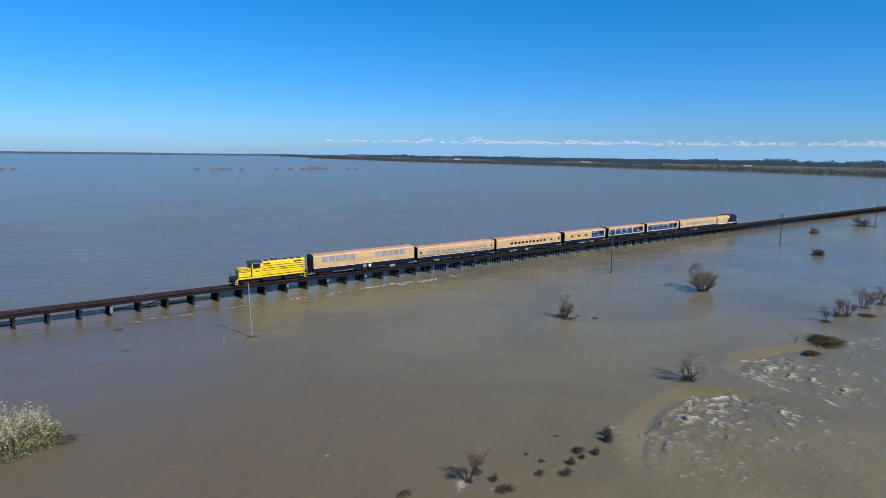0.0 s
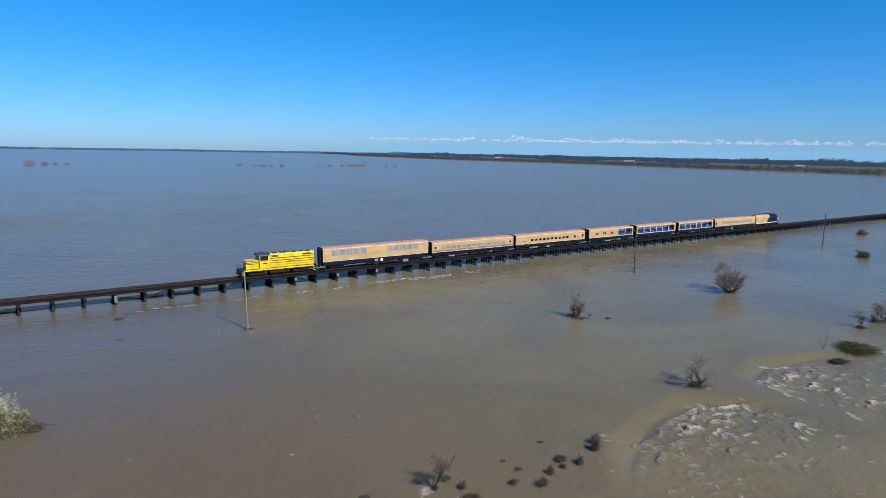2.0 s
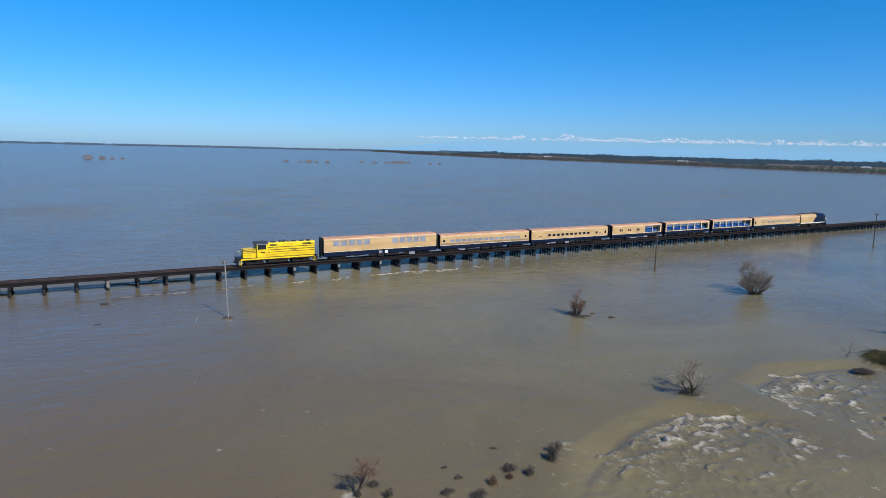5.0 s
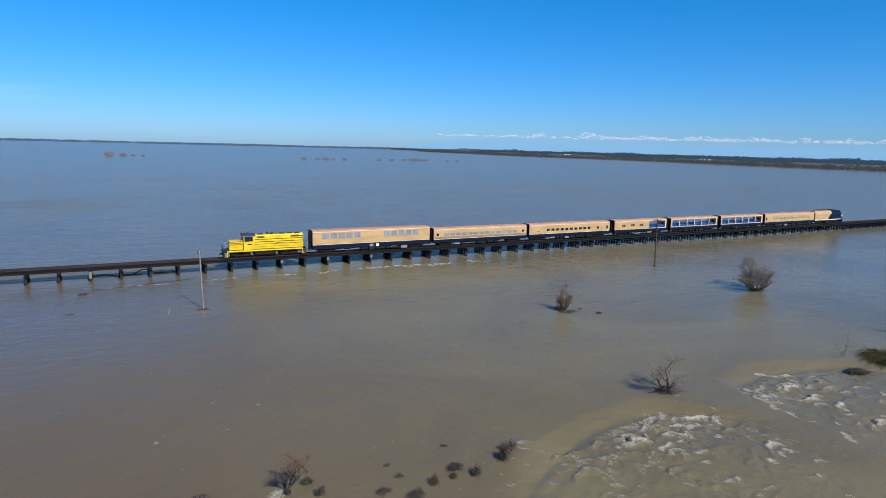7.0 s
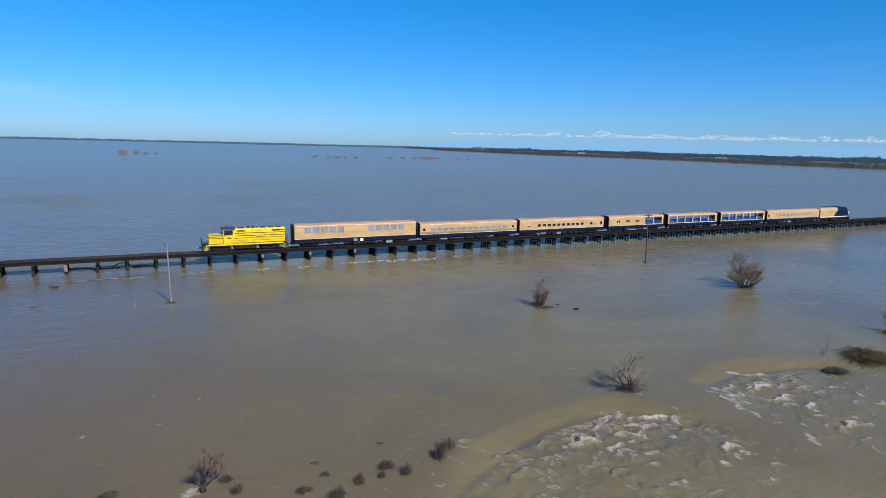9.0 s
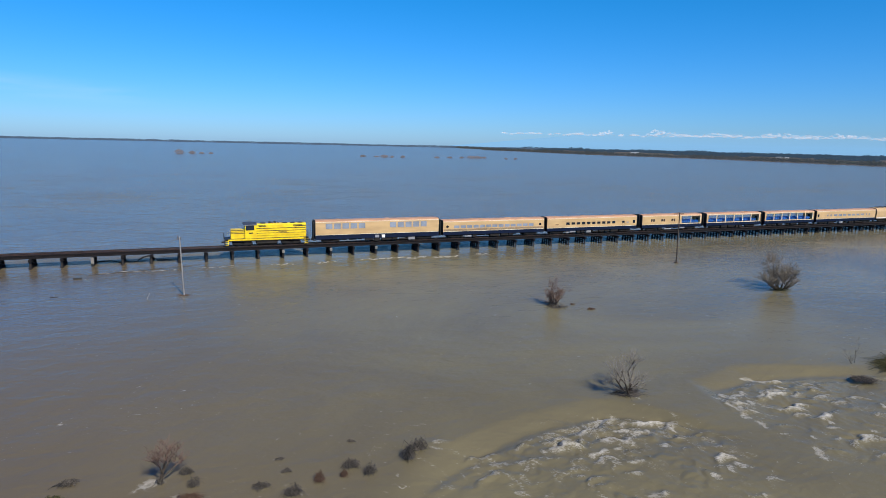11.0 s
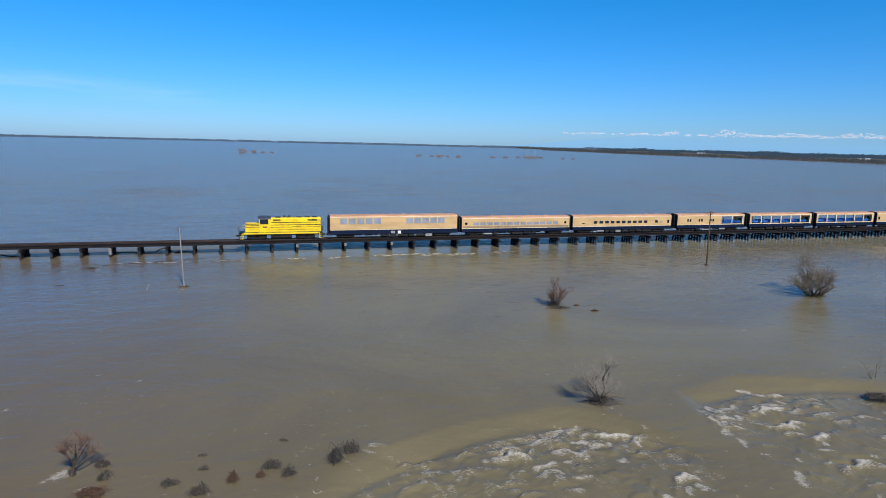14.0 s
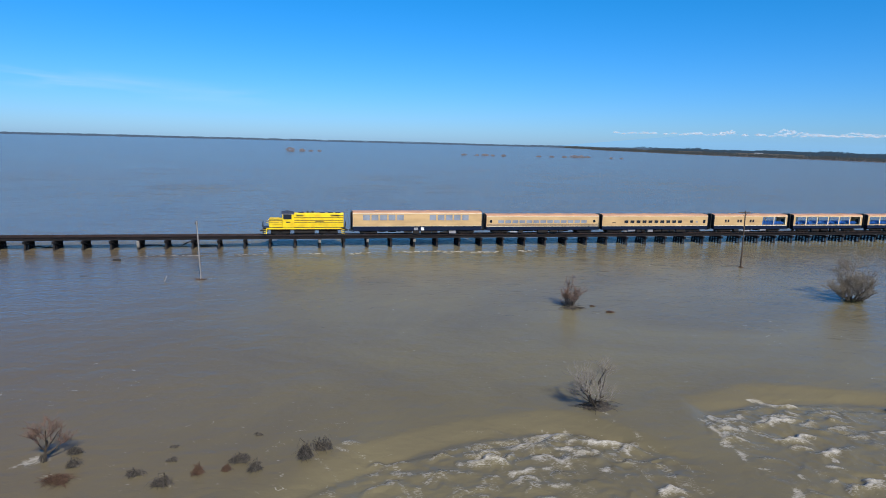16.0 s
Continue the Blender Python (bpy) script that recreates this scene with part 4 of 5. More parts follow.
coach(136.5, 20.2, 4.24, [(3.0, 2, 0.58, 0.12, 2.38, 3.12, D), (6.3, 2, 0.58, 0.12, 2.38, 3.12, D), (9.6, 2, 0.58, 0.12, 2.38, 3.12, D)], "tan railway coach with paired windows and two open bays", seed=9, open_bays=((13.1, 16.2), (16.3, 19.4)), hood=True)
coach(157.8, 20.2, 4.24, [], "open-sided tan and navy excursion coach with blue seats", seed=11, open_bays=tuple((0.9 + i * 3.1, 0.9 + i * 3.1 + 2.9) for i in range(6)), hood=True)
coach(179.0, 20.2, 4.24, [], "open-sided tan and navy excursion coach with blue seats", seed=13, open_bays=tuple((0.9 + i * 3.1, 0.9 + i * 3.1 + 2.9) for i in range(6)), hood=True)
coach(199.7, 26.4, 4.26, [(4.6, 2, 0.7, 0.7, 2.35, 3.0, G), (7.6, 7, 1.5, 0.45, 2.35, 3.0, G), (21.6, 2, 0.6, 0.7, 2.35, 3.0, G), (0.7, 1, 0.75, 0.3, 2.2, 3.1, D)], "tan railway coach with navy lower side and grey windows", seed=15)
cowl_unit(226.2)


# ---- poles ----
def power_pole(x, y, h, lean, arm, mat, label, thick=0.15):
    p = thing("utility_pole", x, y, 0, label, "utility pole", "poles beside the trestle")
    part("shaft", Shape().tube((0, 0, -1.0), (lean, 0, h), thick, thick * 0.68, 10), mat, p)
    part("caught_brush", mound_shape(int(x), 1.1, 0.3, 60, 0.2, 0.015), BROWN_BRUSH, p, "brown flood debris round the foot")
    if arm:
        part("crossarm", Shape().box(lean - 1.25, lean + 1.25, 0.12, 0.24, h - 0.45, h - 0.30, 0.02), mat, p)
        for sx in (-1.1, -0.4, 0.4, 1.1):
            part("insulator", Shape().tube((lean + sx, 0.18, h - 0.30), (lean + sx, 0.18, h - 0.10), 0.05, 0.035, 8), GREY_STEEL, p)
        part("brace", Shape().tube((lean - 0.6, 0.12, h - 0.45), (lean, 0.1, h - 1.1), 0.025, 0.025, 5).tube((lean + 0.6, 0.12, h - 0.45), (lean, 0.1, h - 1.1), 0.025, 0.025, 5), GRIME, p)
    else:
        part("crossarm_stub", Shape().box(lean - 0.32, lean + 0.2, 0.08, 0.20, h - 0.45, h - 0.28, 0.02), POLE_DARK, p, "broken dark crossarm stub")
        part("insulator", Shape().tube((lean - 0.25, 0.14, h - 0.28), (lean - 0.25, 0.14, h + 0.15), 0.05, 0.04, 8), POLE_DARK, p)
    return p


# ---- plants ----
def twig_shapes(seed, height, width, stems, lean=(0, 0), depth=4, thick=0.09, split=3, twig=0.012):
    """Limbs and fine twigs of a leafless tree."""
    rng = random.Random(seed)
    limbs, twigs = Shape(), Shape()

    def grow(p, d, length, r, level):
        bend = Vector((rng.uniform(-1, 1), rng.uniform(-1, 1), rng.uniform(-0.3, 0.6))) * 0.22
        mid = p + d * length * 0.5
        d2 = (d + bend).normalized()
        q = mid + d2 * length * 0.5
        s, n = (limbs, 5) if level < 2 else (twigs, 3)
        s.tube(p, mid, r, r * 0.82, n, False)
        s.tube(mid, q, r * 0.82, r * 0.6, n, False)
        if level >= depth:
            return
        for i in range(split + (1 if rng.random() < 0.4 else 0)):
            away = Vector((rng.gauss(0, 1), rng.gauss(0, 1), rng.uniform(-0.15, 0.9))).normalized()
            nd = (d2 * 0.9 + away * 0.85).normalized()
            base = p.lerp(q, rng.uniform(0.25, 1.0))
            grow(base, nd, length * rng.uniform(0.55, 0.8), max(twig, r * 0.5), level + 1)

    reach = height / 1.95
    for i in range(stems):
        a = 2 * math.pi * i / stems + rng.uniform(-0.5, 0.5)
        k = rng.uniform(0.05, 1.15) * width / height * (0.95 if stems > 1 else 0.1)
        d = Vector((math.cos(a) * k + lean[0], math.sin(a) * k + lean[1], 1)).normalized()
        p = Vector((math.cos(a) * 0.08 * stems ** 0.5, math.sin(a) * 0.08 * stems ** 0.5, -0.35))
        grow(p, d, reach * rng.uniform(0.5, 1.08), thick, 0)
    return limbs, twigs


def bare_tree(x, y, height, width, stems, seed, mat, label, lean=(0, 0), depth=4, thick=0.09, split=3, brush=0.0, brush_mat=None, twig=0.012, name="bare_tree", category="tree"):
    t = thing(name, x, y, 0, label, category, "flooded trees")
    limbs, twigs = twig_shapes(seed, height, width, stems, lean, depth, thick, split, twig)
    part("trunk", limbs, BARK, t)
    part("crown", twigs, mat, t, "bare leafless twigs")
    if brush:
        part("caught_brush", mound_shape(seed + 1, brush, 0.5, 170, 0.1), brush_mat or DARK_BRUSH, t, "dark flood debris round the foot")
    return t


def mound_shape(seed, size, height, count, drag=0.35, thick=0.02):
    """Matted humps of stalks that hang over their own tops and trail off with the current."""
    rng = random.Random(seed)
    s = Shape()
    humps = [(rng.gauss(0, 0.20) * size, rng.gauss(0, 0.14) * size, rng.uniform(0.28, 0.48) * size, rng.uniform(0.5, 1.1)) for k in range(rng.randint(2, 4))]
    for hx, hy, r, k in humps:
        rings, n = 4, 9
        v, f = [(hx, hy, height * k * 0.5)], []
        for a in range(1, rings + 1):
            for b in range(n):
                q = 2 * math.pi * b / n
                rr = r * a / rings * rng.uniform(0.6, 1.1)
                v.append((hx + math.cos(q) * rr, hy + math.sin(q) * rr * 0.8 - drag * 0.3 * rr, height * k * 0.5 * (1 - (a / rings) ** 2) * rng.uniform(0.7, 1.15) - (0.12 if a == rings else 0)))
        for b in range(n):
            f.append((0, 1 + b, 1 + (b + 1) % n))
            for a in range(rings - 1):
                f.append((1 + a * n + b, 1 + (a + 1) * n + b, 1 + (a + 1) * n + (b + 1) % n, 1 + a * n + (b + 1) % n))
        s.add(v, f)
    for i in range(count):
        hx, hy, r, k = rng.choice(humps)
        a = rng.uniform(0, 2 * math.pi)
        way = Vector((math.cos(a), math.sin(a) * 0.8 - drag, 0)) * r
        start = rng.uniform(0.0, 0.55)
        top = height * k * rng.uniform(0.6, 1.12)
        p = Vector((hx, hy, 0)) + way * start + Vector((rng.gauss(0, 0.10) * size, rng.gauss(0, 0.09) * size, top * (1 - start * start) * rng.uniform(0.4, 1.0)))
        m = p + way * rng.uniform(0.1, 0.45) + Vector((rng.gauss(0, 0.09) * size, rng.gauss(0, 0.06) * size, rng.uniform(-0.35, 0.30) * top))
        e = m + way * rng.uniform(0.1, 0.6) + Vector((rng.gauss(0, 0.13) * size, rng.gauss(0, 0.08) * size, -m.z * rng.uniform(0.2, 1.05)))
        s.tube(p, m, thick * 0.8, thick, 3, False)
        s.tube(m, e, thick, thick * 0.35, 3, False)
    return s


def brush_clump(x, y, size, height, seed, mat, label, count=110, drag=0.35, thick=0.016):
    t = thing("debris_clump", x, y, 0, label, "flood debris", "debris along the drowned bank")
    part("tangle", mound_shape(seed, size * 0.8, height * 0.85, count, drag, thick), mat, t)
    return t


power_pole(29.3, 87.6, 8.9, -0.3, False, POLE_PALE, "bleached pale utility pole with broken crossarm standing in water", 0.125)
power_pole(123.7, 88.3, 10.6, -0.25, True, POLE_DARK, "dark wooden utility pole with crossarm standing in water")
power_pole(219.8, 88.5, 10.3, -0.1, True, POLE_DARK, "dark wooden utility pole with crossarm standing in water")
power_pole(310.2, 87.6, 10.6, 0.0, True, POLE_DARK, "dark wooden utility pole with crossarm standing in water")

bare_tree(79.9, 65.9, 4.7, 3.0, 9, 21, TWIG_BROWN, "reddish-brown leafless shrub standing in flood water", depth=4, thick=0.05, split=3, brush=3.0)
bare_tree(123.4, 63.4, 6.2, 10.5, 13, 22, TWIG_GREY, "broad grey-brown leafless tree standing in flood water", depth=5, thick=0.09, split=3, brush=3.2, brush_mat=REED_GREEN, twig=0.011)
bare_tree(69.0, 34.8, 4.6, 2.9, 3, 23, TWIG_PALE, "pale grey leafless tree leaning in the current", lean=(-0.45, 0.05), depth=5, thick=0.11, split=3, brush=2.4, twig=0.0065)
bare_tree(27.9, 32.5, 6.2, 4.2, 1, 24, TWIG_BROWN, "small brown leafless tree with a pale wake", lean=(0.0, -0.05), depth=5, thick=0.11, split=3, brush=0.45, twig=0.010)
for x, y, h, w, n, seed in ((123.2, 36.2, 4.6, 2.8, 4, 25), (116.8, 35.9, 3.7, 2.4, 2, 26), (125.2, 35.4, 4.0, 2.6, 4, 30), (135.4, 35.7, 4.2, 3.2, 6, 27), (141.2, 34.6, 4.6, 3.4, 4, 28)):
    bare_tree(x, y, h, w, n, seed, TWIG_BROWN, "dark leafless tree standing in flood water", depth=4, thick=0.06, split=3, brush=1.8, twig=0.012)
bare_tree(99.0, 33.6, 3.6, 2.6, 2, 29, TWIG_GREY, "thin leafless sapling beside flattened reeds", depth=3, thick=0.03, split=2, lean=(-0.3, 0))
for x, y, h, w, seed in ((263.1, 94.3, 2.6, 5.0, 41), (202.2, 69.4, 2.8, 4.4, 42), (312.7, 93.5, 5.2, 11.0, 43)):
    bare_tree(x, y, h, w, 10, seed, TWIG_GREY, "low grey-brown shrub standing in far flood water", depth=4, thick=0.07, split=3, brush=w * 0.8, brush_mat=REED_GREEN, twig=0.03, name="flooded_shrub", category="shrub")

for x, y, size, h, seed, mat in ((44.8, 30.3, 1.3, 1.35, 51, DARK_BRUSH), (46.1, 31.1, 1.0, 0.95, 52, DARK_BRUSH), (40.4, 30.6, 1.3, 0.9, 53, DARK_BRUSH), (41.7, 29.1, 0.9, 0.8, 54, DARK_BRUSH),
                                 (38.0, 29.3, 0.9, 0.75, 55, BROWN_BRUSH), (36.0, 28.3, 1.3, 0.9, 56, DARK_BRUSH), (34.6, 29.7, 1.1, 0.5, 57, DARK_BRUSH), (30.0, 31.5, 0.9, 0.7, 58, DARK_BRUSH),
                                 (29.5, 33.4, 1.0, 0.6, 59, DARK_BRUSH), (29.4, 29.9, 1.8, 0.5, 60, BROWN_BRUSH), (36.0, 33.2, 0.5, 0.25, 61, DARK_BRUSH), (36.1, 31.3, 0.6, 0.3, 62, DARK_BRUSH),
                                 (41.6, 34.2, 0.5, 0.2, 63, DARK_BRUSH), (39.8, 29.4, 0.6, 0.45, 64, BROWN_BRUSH), (22.3, 34.4, 1.2, 0.5, 65, DARK_BRUSH), (21.6, 32.5, 1.1, 0.5, 66, REED_GREEN),
                                 (84.1, 62.5, 1.2, 0.25, 67, BROWN_BRUSH), (95.3, 30.1, 3.0, 0.35, 68, DARK_BRUSH), (83.0, 65.6, 0.6, 0.2, 69, BROWN_BRUSH), (128.0, 33.0, 4.0, 0.3, 70, REED_GREEN)):
    brush_clump(x, y, size, h, seed, mat, "wet reddish-brown brush clump caught in the current" if mat == BROWN_BRUSH else "olive reeds flattened by the current" if mat == REED_GREEN else "dark wet brush clump combed by the current", count=int(130 + size * 110), drag=0.5, thick=0.013)
reeds = thing("reed_bed", 102.3, 31.6, 0, "olive-green reeds flattened by the flood current", "reeds")
part("tangle", mound_shape(81, 5.6, 0.8, 1300, 0.3, 0.02), REED_GREEN, reeds)


def leafy_shrub(x, y, w, h, seed, label):
    """Dense green shrub with tall pale seed plumes."""
    rng = random.Random(seed)
    t = thing("plumed_shrub", x, y, 0, label, "shrub")
    limbs, _ = twig_shapes(seed, h * 0.8, w, 9, depth=2, thick=0.05)
    part("stem_cluster", limbs, BARK, t)
    leaves, plumes = Shape(), Shape()
    for i in range(5200):
        a, r = rng.uniform(0, 2 * math.pi), rng.random() ** 0.5
        top = h * 0.62 * (1 - 0.55 * r * r) * (0.7 + 0.5 * noise.noise(Vector((math.cos(a) * r * 3, math.sin(a) * r * 3, seed))))
        c = Vector((math.cos(a) * r * w * 0.5, math.sin(a) * r * w * 0.33, top * rng.random() ** 0.6))
        d = Vector((rng.gauss(0, 1), rng.gauss(0, 1), rng.gauss(0.4, 0.8))).normalized()
        u = d.cross(Vector((rng.gauss(0, 1), rng.gauss(0, 1), 0.1))).normalized()
        k = rng.uniform(0.10, 0.24)
        leaves.add([tuple(c - u * k * 0.3), tuple(c + d * k), tuple(c + u * k * 0.3), tuple(c - d * k * 0.6)], [(0, 1, 2, 3)])
    stalks = Shape()
    for i in range(150):
        a, r = rng.uniform(0, 2 * math.pi), rng.random() ** 0.5
        base = Vector((math.cos(a) * r * w * 0.48, math.sin(a) * r * w * 0.3, h * 0.25))
        tall = 0.62 + 0.3 * noise.noise(Vector((base.x * 0.5, base.y * 0.5, 3.3)))
        tip = base + Vector((rng.gauss(0, 0.35), rng.gauss(0, 0.35), h * (tall - 0.3 * r) * rng.uniform(0.5, 1.1)))
        stalks.tube(base, tip, 0.012, 0.006, 3, False)
        for j in range(26):
            c = base.lerp(tip, rng.uniform(0.35, 1.05)) + Vector((rng.gauss(0, 0.12), rng.gauss(0, 0.12), rng.gauss(0, 0.1)))
            d = Vector((rng.gauss(0, 1), rng.gauss(0, 1), rng.gauss(0.3, 0.8))).normalized() * rng.uniform(0.05, 0.13)
            k = d.cross(Vector((rng.gauss(0, 1), rng.gauss(0, 1), 0.1))).normalized() * rng.uniform(0.03, 0.07)
            plumes.add([tuple(c - d), tuple(c + k), tuple(c + d), tuple(c - k)], [(0, 1, 2, 3)])
    part("stalk_cluster", stalks, TWIG_TAN, t)
    part("foliage", leaves, LEAF_OLIVE, t)
    part("plume_mass", plumes, PLUME, t, "pale cream seed plumes")
    return t


leafy_shrub(-5.2, 64.6, 11.0, 5.4, 91, "olive-green shrub with pale seed plumes in flood water")
brush_clump(0.0, 64.0, 3.0, 1.5, 92, DARK_BRUSH, "dark drooping brush at the foot of the shrub", 260, 0.1)

def sweep(pts, r0, r1, sides):
    """One unbroken tube along points that advance in x."""
    s = Shape()
    n = len(pts)
    for i, (x, y, z) in enumerate(pts):
        r = r0 + (r1 - r0) * i / (n - 1)
        s.v += [(x, y + r * math.cos(2 * math.pi * k / sides), z + r * math.sin(2 * math.pi * k / sides)) for k in range(sides)]
    for i in range(n - 1):
        s.f += [(i * sides + k, i * sides + (k + 1) % sides, (i + 1) * sides + (k + 1) % sides, (i + 1) * sides + k) for k in range(sides)]
    s.f += [tuple(range(sides - 1, -1, -1)), tuple(range((n - 1) * sides, n * sides))]
    return s


# driftwood and a thin dark line on the water
log = thing("floating_log", 13.1, 104.0, 0, "short black log floating on flood water", "log")
part("log_body", Shape().tube((-0.62, 0.08, 0.05), (0.6, -0.05, 0.08), 0.2, 0.17, 8), RUBBER, log)
log = thing("floating_plank", 11.8, 91.6, 0, "dark plank floating low in flood water", "plank")
part("plank_body", Shape().box(-0.5, 0.5, -0.09, 0.09, -0.03, 0.05, 0.01), GRIME, log)
stake = thing("leaning_stake", 24.4, 86.6, 0, "short pale stake leaning in flood water", "stake")
part("shaft", Shape().tube((-0.25, 0, -0.4), (0.25, 0.1, 0.85), 0.08, 0.06, 8), POLE_PALE, stake)
cable = thing("thin_dark_line", 14.3, 106.6, 0, "thin dark wavy line lying on the flood water", "cable")
pts = [(i * 0.9, 0.26 * i * 0.9 + 0.25 * math.sin(i * 0.7), 0.03) for i in range(19)]
part("strand", sweep(pts, 0.02, 0.02, 5), GRIME, cable)
for x, y, length, bend, seed in ((13.5, 117.8, 9.0, 0.3, 1), (21.0, 118.3, 7.0, 0.9, 2), (-6.0, 118.0, 6.0, 0.2, 3)):
    drift = thing("drift_branch", x, y, 0, "dark driftwood branch lodged against the trestle piles", "branch")
    n = 14
    pts = [(length * i / n, 0.2 * math.sin(i * 1.3 + seed), 0.1 + bend * max(0, math.sin(i / n * math.pi * 2)) * 0.9) for i in range(n + 1)]
    part("limb", sweep(pts, 0.14, 0.07, 7), BARK, drift)
    part("side_twig", Shape().tube(pts[8], (pts[8][0] + 0.9, 0.1, pts[8][2] + 0.7), 0.06, 0.03, 5), BARK, drift)


# ---- far shore ----
def leaf_cloud(s, rng, x, y, z, w, h, count, size):
    """One far crown: a loose cloud of leaf clumps with an uneven outline."""
    for i in range(count):
        a, r, t = rng.uniform(0, 2 * math.pi), rng.random() ** 0.5, rng.random()
        k = math.sin(math.pi * (0.12 + 0.8 * t)) * 0.5 * w
        c = Vector((x + math.cos(a) * r * k, y + math.sin(a) * r * k, z + h * (0.04 + 0.96 * t)))
        d = Vector((rng.gauss(0, 1), rng.gauss(0, 1), rng.gauss(0, 1))).normalized() * size * rng.uniform(0.6, 1.3)
        e = d.cross(Vector((rng.gauss(0, 1), rng.gauss(0, 1), rng.gauss(0, 1)))).normalized() * size * rng.uniform(0.5, 1.0)
        s.add([tuple(c - d), tuple(c + e), tuple(c + d), tuple(c - e)], [(0, 1, 2, 3)])


def shore_x(y):
    return 1340 + 30 * math.sin(y * 0.006) + (0 if y > 650 else (y - 650) * 0.5)


land = Shape()
ys = list(range(-1500, 5200, 100))
n = len(ys)
for i, y in enumerate(ys):
    x = shore_x(y)
    if y > 2400:
        x += (y - 2400) * 0.28
    land.v += [(x, y, -0.4), (x + 25, y, 1.6), (x + 60, y, 1.4), (5600, y, 2.0)]
for i in range(n - 1):
    for k in range(3):
        land.f.append((i * 4 + k, i * 4 + k + 1, i * 4 + k + 5, i * 4 + k + 4))
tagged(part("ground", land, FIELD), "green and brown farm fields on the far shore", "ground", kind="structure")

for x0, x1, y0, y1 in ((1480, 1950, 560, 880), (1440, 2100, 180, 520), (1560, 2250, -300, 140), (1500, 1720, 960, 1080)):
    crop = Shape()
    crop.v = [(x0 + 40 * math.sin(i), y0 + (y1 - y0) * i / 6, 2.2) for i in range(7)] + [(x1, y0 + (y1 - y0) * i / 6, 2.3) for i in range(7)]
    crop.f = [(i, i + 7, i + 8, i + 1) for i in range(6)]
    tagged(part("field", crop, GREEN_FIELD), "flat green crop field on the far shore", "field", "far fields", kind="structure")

rng = random.Random(77)
brush = Shape()
y = -300.0
while y < 4200:
    x = shore_x(y) + (0 if y < 2400 else (y - 2400) * 0.28)
    for k in range(3):
        g = 0.5 + noise.noise(Vector((y * 0.008, k * 9.0, 0))) * 0.8
        if rng.random() < 0.75 + g * 0.3:
            h = rng.uniform(5, 11) * (0.7 + max(0, g) * 0.7)
            leaf_cloud(brush, rng, x + 10 + k * 16 + rng.uniform(-8, 10), y + rng.uniform(-6, 6), 0.3, rng.uniform(9, 18), h, 34, 1.4)
    y += rng.uniform(6, 12)
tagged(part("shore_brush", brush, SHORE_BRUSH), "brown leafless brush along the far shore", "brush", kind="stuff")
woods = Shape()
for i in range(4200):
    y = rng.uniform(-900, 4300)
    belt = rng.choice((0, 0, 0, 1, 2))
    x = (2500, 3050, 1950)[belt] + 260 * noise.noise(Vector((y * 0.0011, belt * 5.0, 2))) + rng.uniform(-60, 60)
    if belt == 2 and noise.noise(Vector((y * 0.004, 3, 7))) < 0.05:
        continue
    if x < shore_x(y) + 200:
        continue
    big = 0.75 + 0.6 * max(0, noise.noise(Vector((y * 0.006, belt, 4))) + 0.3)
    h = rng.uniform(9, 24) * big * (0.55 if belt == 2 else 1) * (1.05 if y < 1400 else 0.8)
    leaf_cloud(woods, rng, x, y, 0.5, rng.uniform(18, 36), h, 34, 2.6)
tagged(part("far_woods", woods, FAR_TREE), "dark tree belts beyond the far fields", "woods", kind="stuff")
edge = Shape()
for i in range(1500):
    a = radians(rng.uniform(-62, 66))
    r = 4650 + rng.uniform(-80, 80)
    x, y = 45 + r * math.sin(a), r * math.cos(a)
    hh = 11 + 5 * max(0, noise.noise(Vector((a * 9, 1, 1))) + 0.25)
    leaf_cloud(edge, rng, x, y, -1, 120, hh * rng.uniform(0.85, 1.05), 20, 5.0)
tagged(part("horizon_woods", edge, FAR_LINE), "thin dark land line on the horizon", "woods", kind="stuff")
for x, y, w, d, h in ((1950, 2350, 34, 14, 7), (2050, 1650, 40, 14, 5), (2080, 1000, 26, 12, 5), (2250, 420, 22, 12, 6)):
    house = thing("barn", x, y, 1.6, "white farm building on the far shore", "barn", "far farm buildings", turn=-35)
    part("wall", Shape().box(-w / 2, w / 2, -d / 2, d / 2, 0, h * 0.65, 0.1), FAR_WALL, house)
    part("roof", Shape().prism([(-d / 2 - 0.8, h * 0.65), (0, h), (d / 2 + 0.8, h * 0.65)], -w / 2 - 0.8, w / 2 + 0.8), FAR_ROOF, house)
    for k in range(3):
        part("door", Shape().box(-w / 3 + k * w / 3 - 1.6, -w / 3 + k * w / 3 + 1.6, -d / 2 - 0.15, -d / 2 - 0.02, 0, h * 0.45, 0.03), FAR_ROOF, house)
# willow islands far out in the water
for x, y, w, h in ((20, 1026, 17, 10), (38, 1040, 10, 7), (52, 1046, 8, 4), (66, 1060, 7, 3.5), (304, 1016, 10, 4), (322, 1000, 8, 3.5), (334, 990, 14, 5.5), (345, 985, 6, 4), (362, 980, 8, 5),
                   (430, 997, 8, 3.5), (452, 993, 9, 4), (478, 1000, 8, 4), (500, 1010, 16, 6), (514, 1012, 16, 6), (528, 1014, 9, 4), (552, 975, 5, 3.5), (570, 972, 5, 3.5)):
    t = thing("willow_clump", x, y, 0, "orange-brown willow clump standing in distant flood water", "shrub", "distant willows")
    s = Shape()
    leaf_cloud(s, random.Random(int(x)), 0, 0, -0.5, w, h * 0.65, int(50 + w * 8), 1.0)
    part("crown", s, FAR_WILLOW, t)


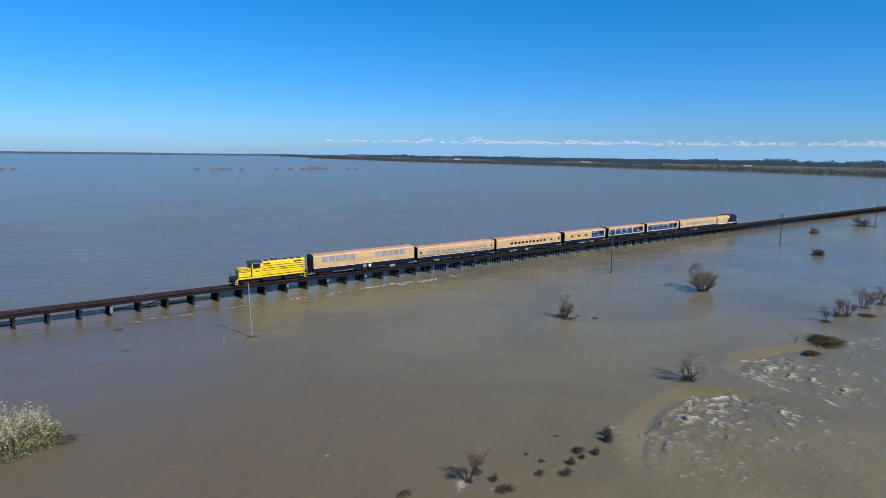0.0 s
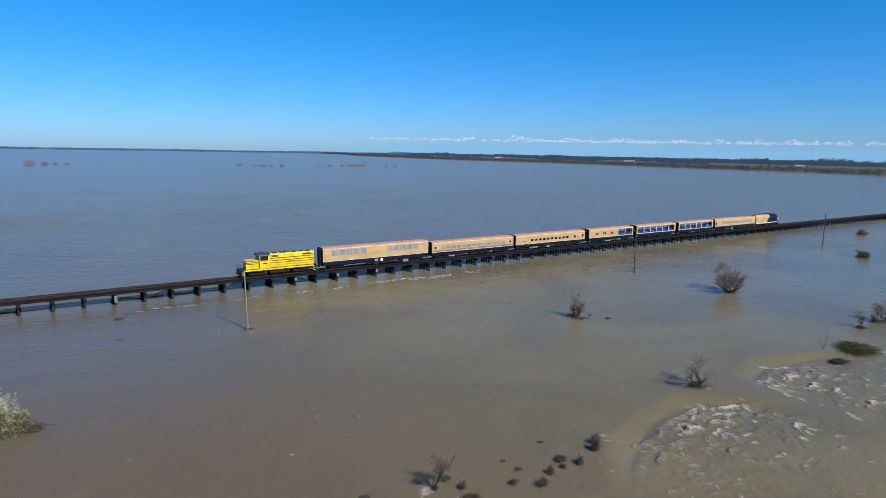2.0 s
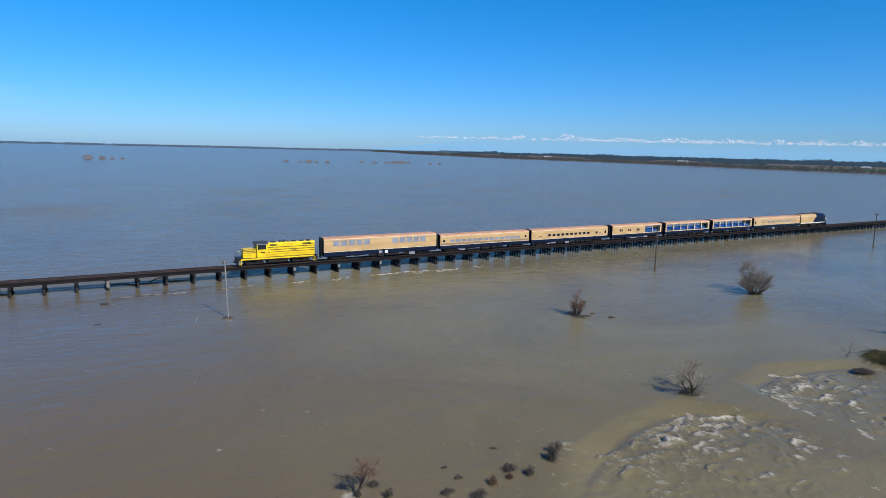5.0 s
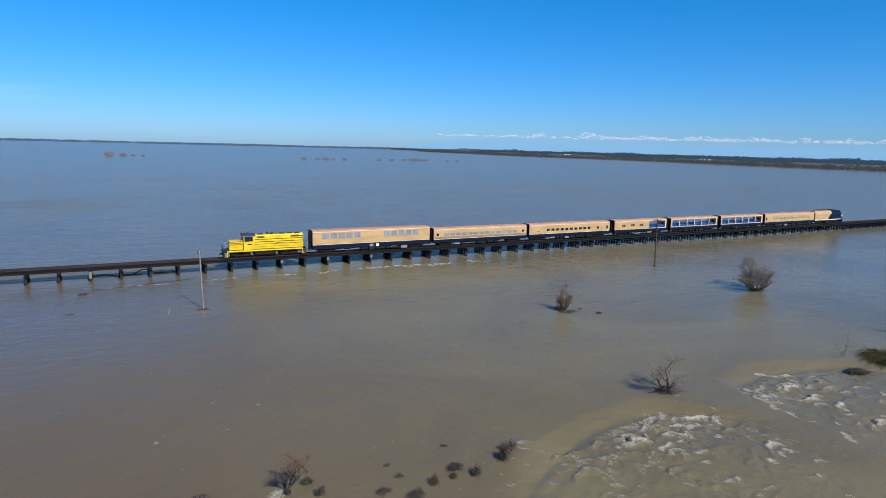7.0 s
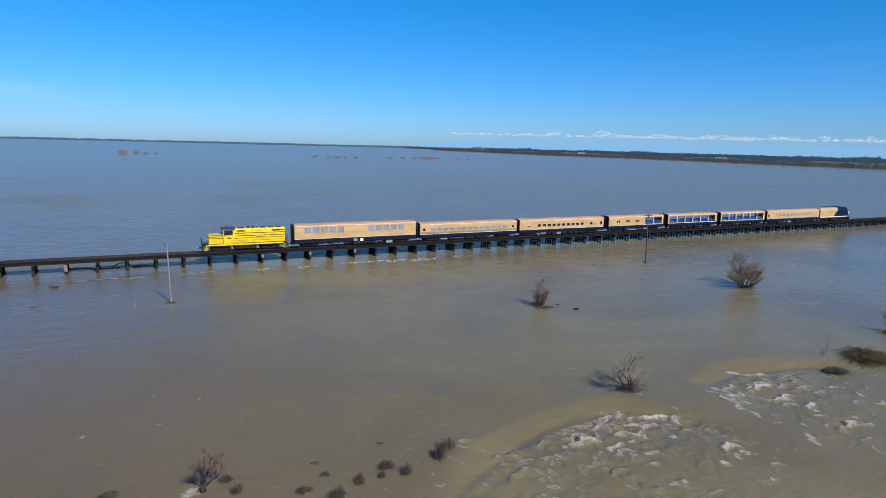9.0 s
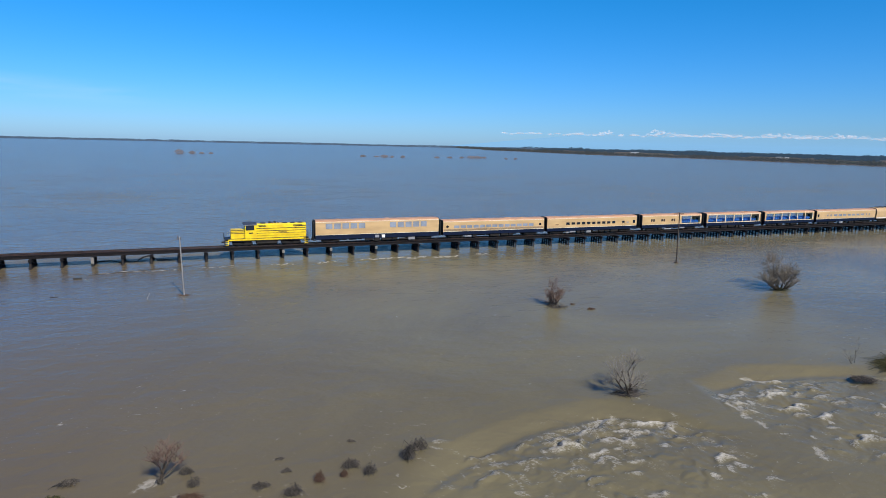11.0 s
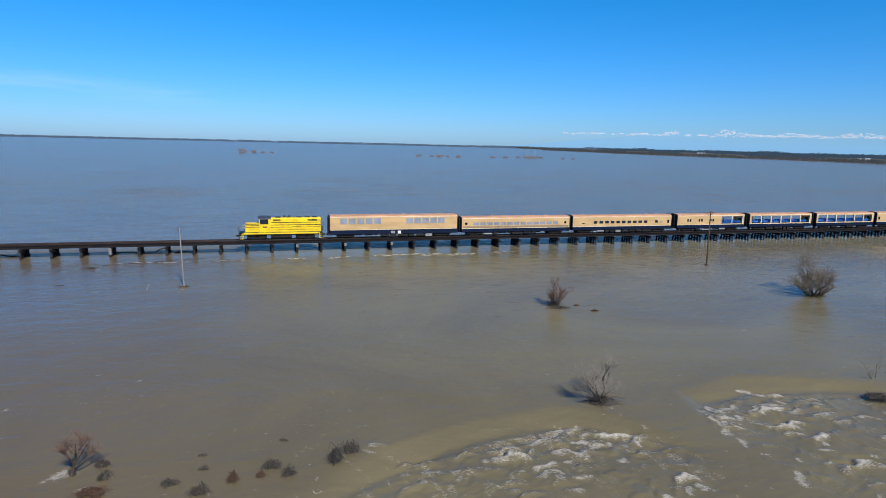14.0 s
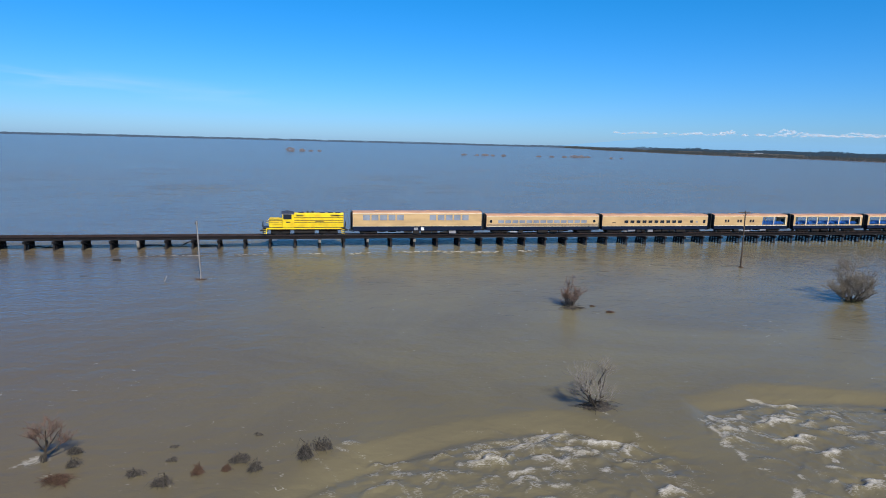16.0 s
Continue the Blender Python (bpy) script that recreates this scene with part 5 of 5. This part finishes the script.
# ---- clouds and painted hill haze on the horizon ----
def cloud_bank(a0, a1, count, seed, base):
    """A far row of small cumulus heaps, each a pile of puffs on a flat foot."""
    rng = random.Random(seed)
    s = Shape()
    bm = bmesh.new()
    bmesh.ops.create_icosphere(bm, subdivisions=2, radius=1.0)
    ball = [v.co.copy() for v in bm.verts]
    faces = [tuple(v.index for v in f.verts) for f in bm.faces]
    bm.free()
    for i in range(count):
        mid = a0 + (a1 - a0) * (i + rng.uniform(0.1, 0.9)) / count
        g = 0.45 + 0.9 * max(0.0, noise.noise(Vector((mid * 0.45, seed, 0))) + 0.35)
        g *= 0.5 + 0.5 * float(step(30, 42, np.array(mid)))
        if rng.random() < 0.12:
            continue
        wide, tall = rng.uniform(45, 120) * g, rng.uniform(18, 46) * g
        foot = base + rng.uniform(-4, 6)
        for k in range(int(16 + wide * 0.22)):
            t = rng.gauss(0, 0.42)
            along = t * wide
            up = tall * max(0.05, 1 - t * t) * rng.random() ** 0.8
            rad = rng.uniform(3.0, 8.5) * (0.55 + 0.5 * g) * (1.15 - 0.5 * up / max(tall, 1))
            r0, a = 4780 + rng.uniform(-40, 40), radians(mid) + along / 4780
            c = Vector((45 + r0 * math.sin(a), r0 * math.cos(a), foot + up))
            n = len(s.v)
            for v in ball:
                q = v * rad * (1 + 0.3 * noise.noise(v * 1.7 + c))
                s.v.append((c.x + q.x * 1.5, c.y + q.y * 1.5, c.z + max(q.z, -0.5 * rad) * 0.8))
            s.f.extend([tuple(m + n for m in f) for f in faces])
    return s


bank = cloud_bank(27, 86, 74, 5, 113)
me = bank.mesh("cloud")
me.polygons.foreach_set("use_smooth", np.ones(len(me.polygons), dtype=bool))
tagged(part("cloud_bank", me, CLOUD), "row of small white clouds low over the horizon", "cloud", kind="stuff")
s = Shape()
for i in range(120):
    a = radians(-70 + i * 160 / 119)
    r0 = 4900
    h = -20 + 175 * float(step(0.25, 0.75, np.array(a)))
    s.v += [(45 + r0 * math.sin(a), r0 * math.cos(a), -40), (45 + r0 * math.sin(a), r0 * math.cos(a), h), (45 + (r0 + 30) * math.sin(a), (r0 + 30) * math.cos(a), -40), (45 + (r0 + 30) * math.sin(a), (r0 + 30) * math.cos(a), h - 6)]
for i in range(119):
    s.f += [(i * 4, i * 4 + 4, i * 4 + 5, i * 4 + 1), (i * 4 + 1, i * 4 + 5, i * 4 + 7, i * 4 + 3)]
tagged(part("backdrop_hills", s, HILL_HAZE), "pale blue glowing haze band over far hills on the horizon", "backdrop", kind="structure")


# ---- a thin veil of high cloud ----
def veil_material():
    m = bpy.data.materials.new("thin_cirrus")
    m.use_nodes = True
    n, l = m.node_tree.nodes, m.node_tree.links
    n.remove(n["Principled BSDF"])
    glow, clear, mix = n.new("ShaderNodeEmission"), n.new("ShaderNodeBsdfTransparent"), n.new("ShaderNodeMixShader")
    glow.inputs[0].default_value = (0.62, 0.78, 0.95, 1)
    co, mp, no, fade = n.new("ShaderNodeTexCoord"), n.new("ShaderNodeMapping"), n.new("ShaderNodeTexNoise"), n.new("ShaderNodeMapRange")
    mp.inputs["Scale"].default_value = (0.0011, 0.0011, 0.009)
    no.inputs["Scale"].default_value, no.inputs["Detail"].default_value, no.inputs["Distortion"].default_value = 1.0, 6, 0.5
    fade.inputs[1].default_value, fade.inputs[2].default_value, fade.inputs[4].default_value = 0.42, 0.78, 0.42
    thin, mul = n.new("ShaderNodeAttribute"), n.new("ShaderNodeMath")
    thin.attribute_name, mul.operation = "veil", "MULTIPLY"
    l.new(co.outputs["Object"], mp.inputs[0])
    l.new(mp.outputs[0], no.inputs["Vector"])
    l.new(no.outputs["Fac"], fade.inputs[0])
    l.new(fade.outputs[0], mul.inputs[0])
    l.new(thin.outputs["Fac"], mul.inputs[1])
    l.new(mul.outputs[0], mix.inputs[0])
    l.new(clear.outputs[0], mix.inputs[1])
    l.new(glow.outputs[0], mix.inputs[2])
    l.new(mix.outputs[0], n["Material Output"].inputs[0])
    return m


s, thin, rows_up = Shape(), [], 9
for i in range(60):
    a = radians(-42 + i * 44 / 59)
    for k in range(rows_up):
        lift = 3.0 + 2.2 * k / (rows_up - 1) - 0.045 * (math.degrees(a) + 22)
        s.v.append((45 + 4700 * math.sin(a), 4700 * math.cos(a), 22 + 4700 * math.tan(radians(lift))))
        thin.append(math.sin(math.pi * k / (rows_up - 1)) ** 1.5 * math.sin(math.pi * i / 59))
s.f = [(i * rows_up + k, (i + 1) * rows_up + k, (i + 1) * rows_up + k + 1, i * rows_up + k + 1) for i in range(59) for k in range(rows_up - 1)]
me = s.mesh("high_cloud")
me.attributes.new("veil", "FLOAT", "POINT").data.foreach_set("value", thin)
tagged(part("high_cloud", me, veil_material()), "thin pale veil of high cloud in the blue sky", "cloud", kind="structure")
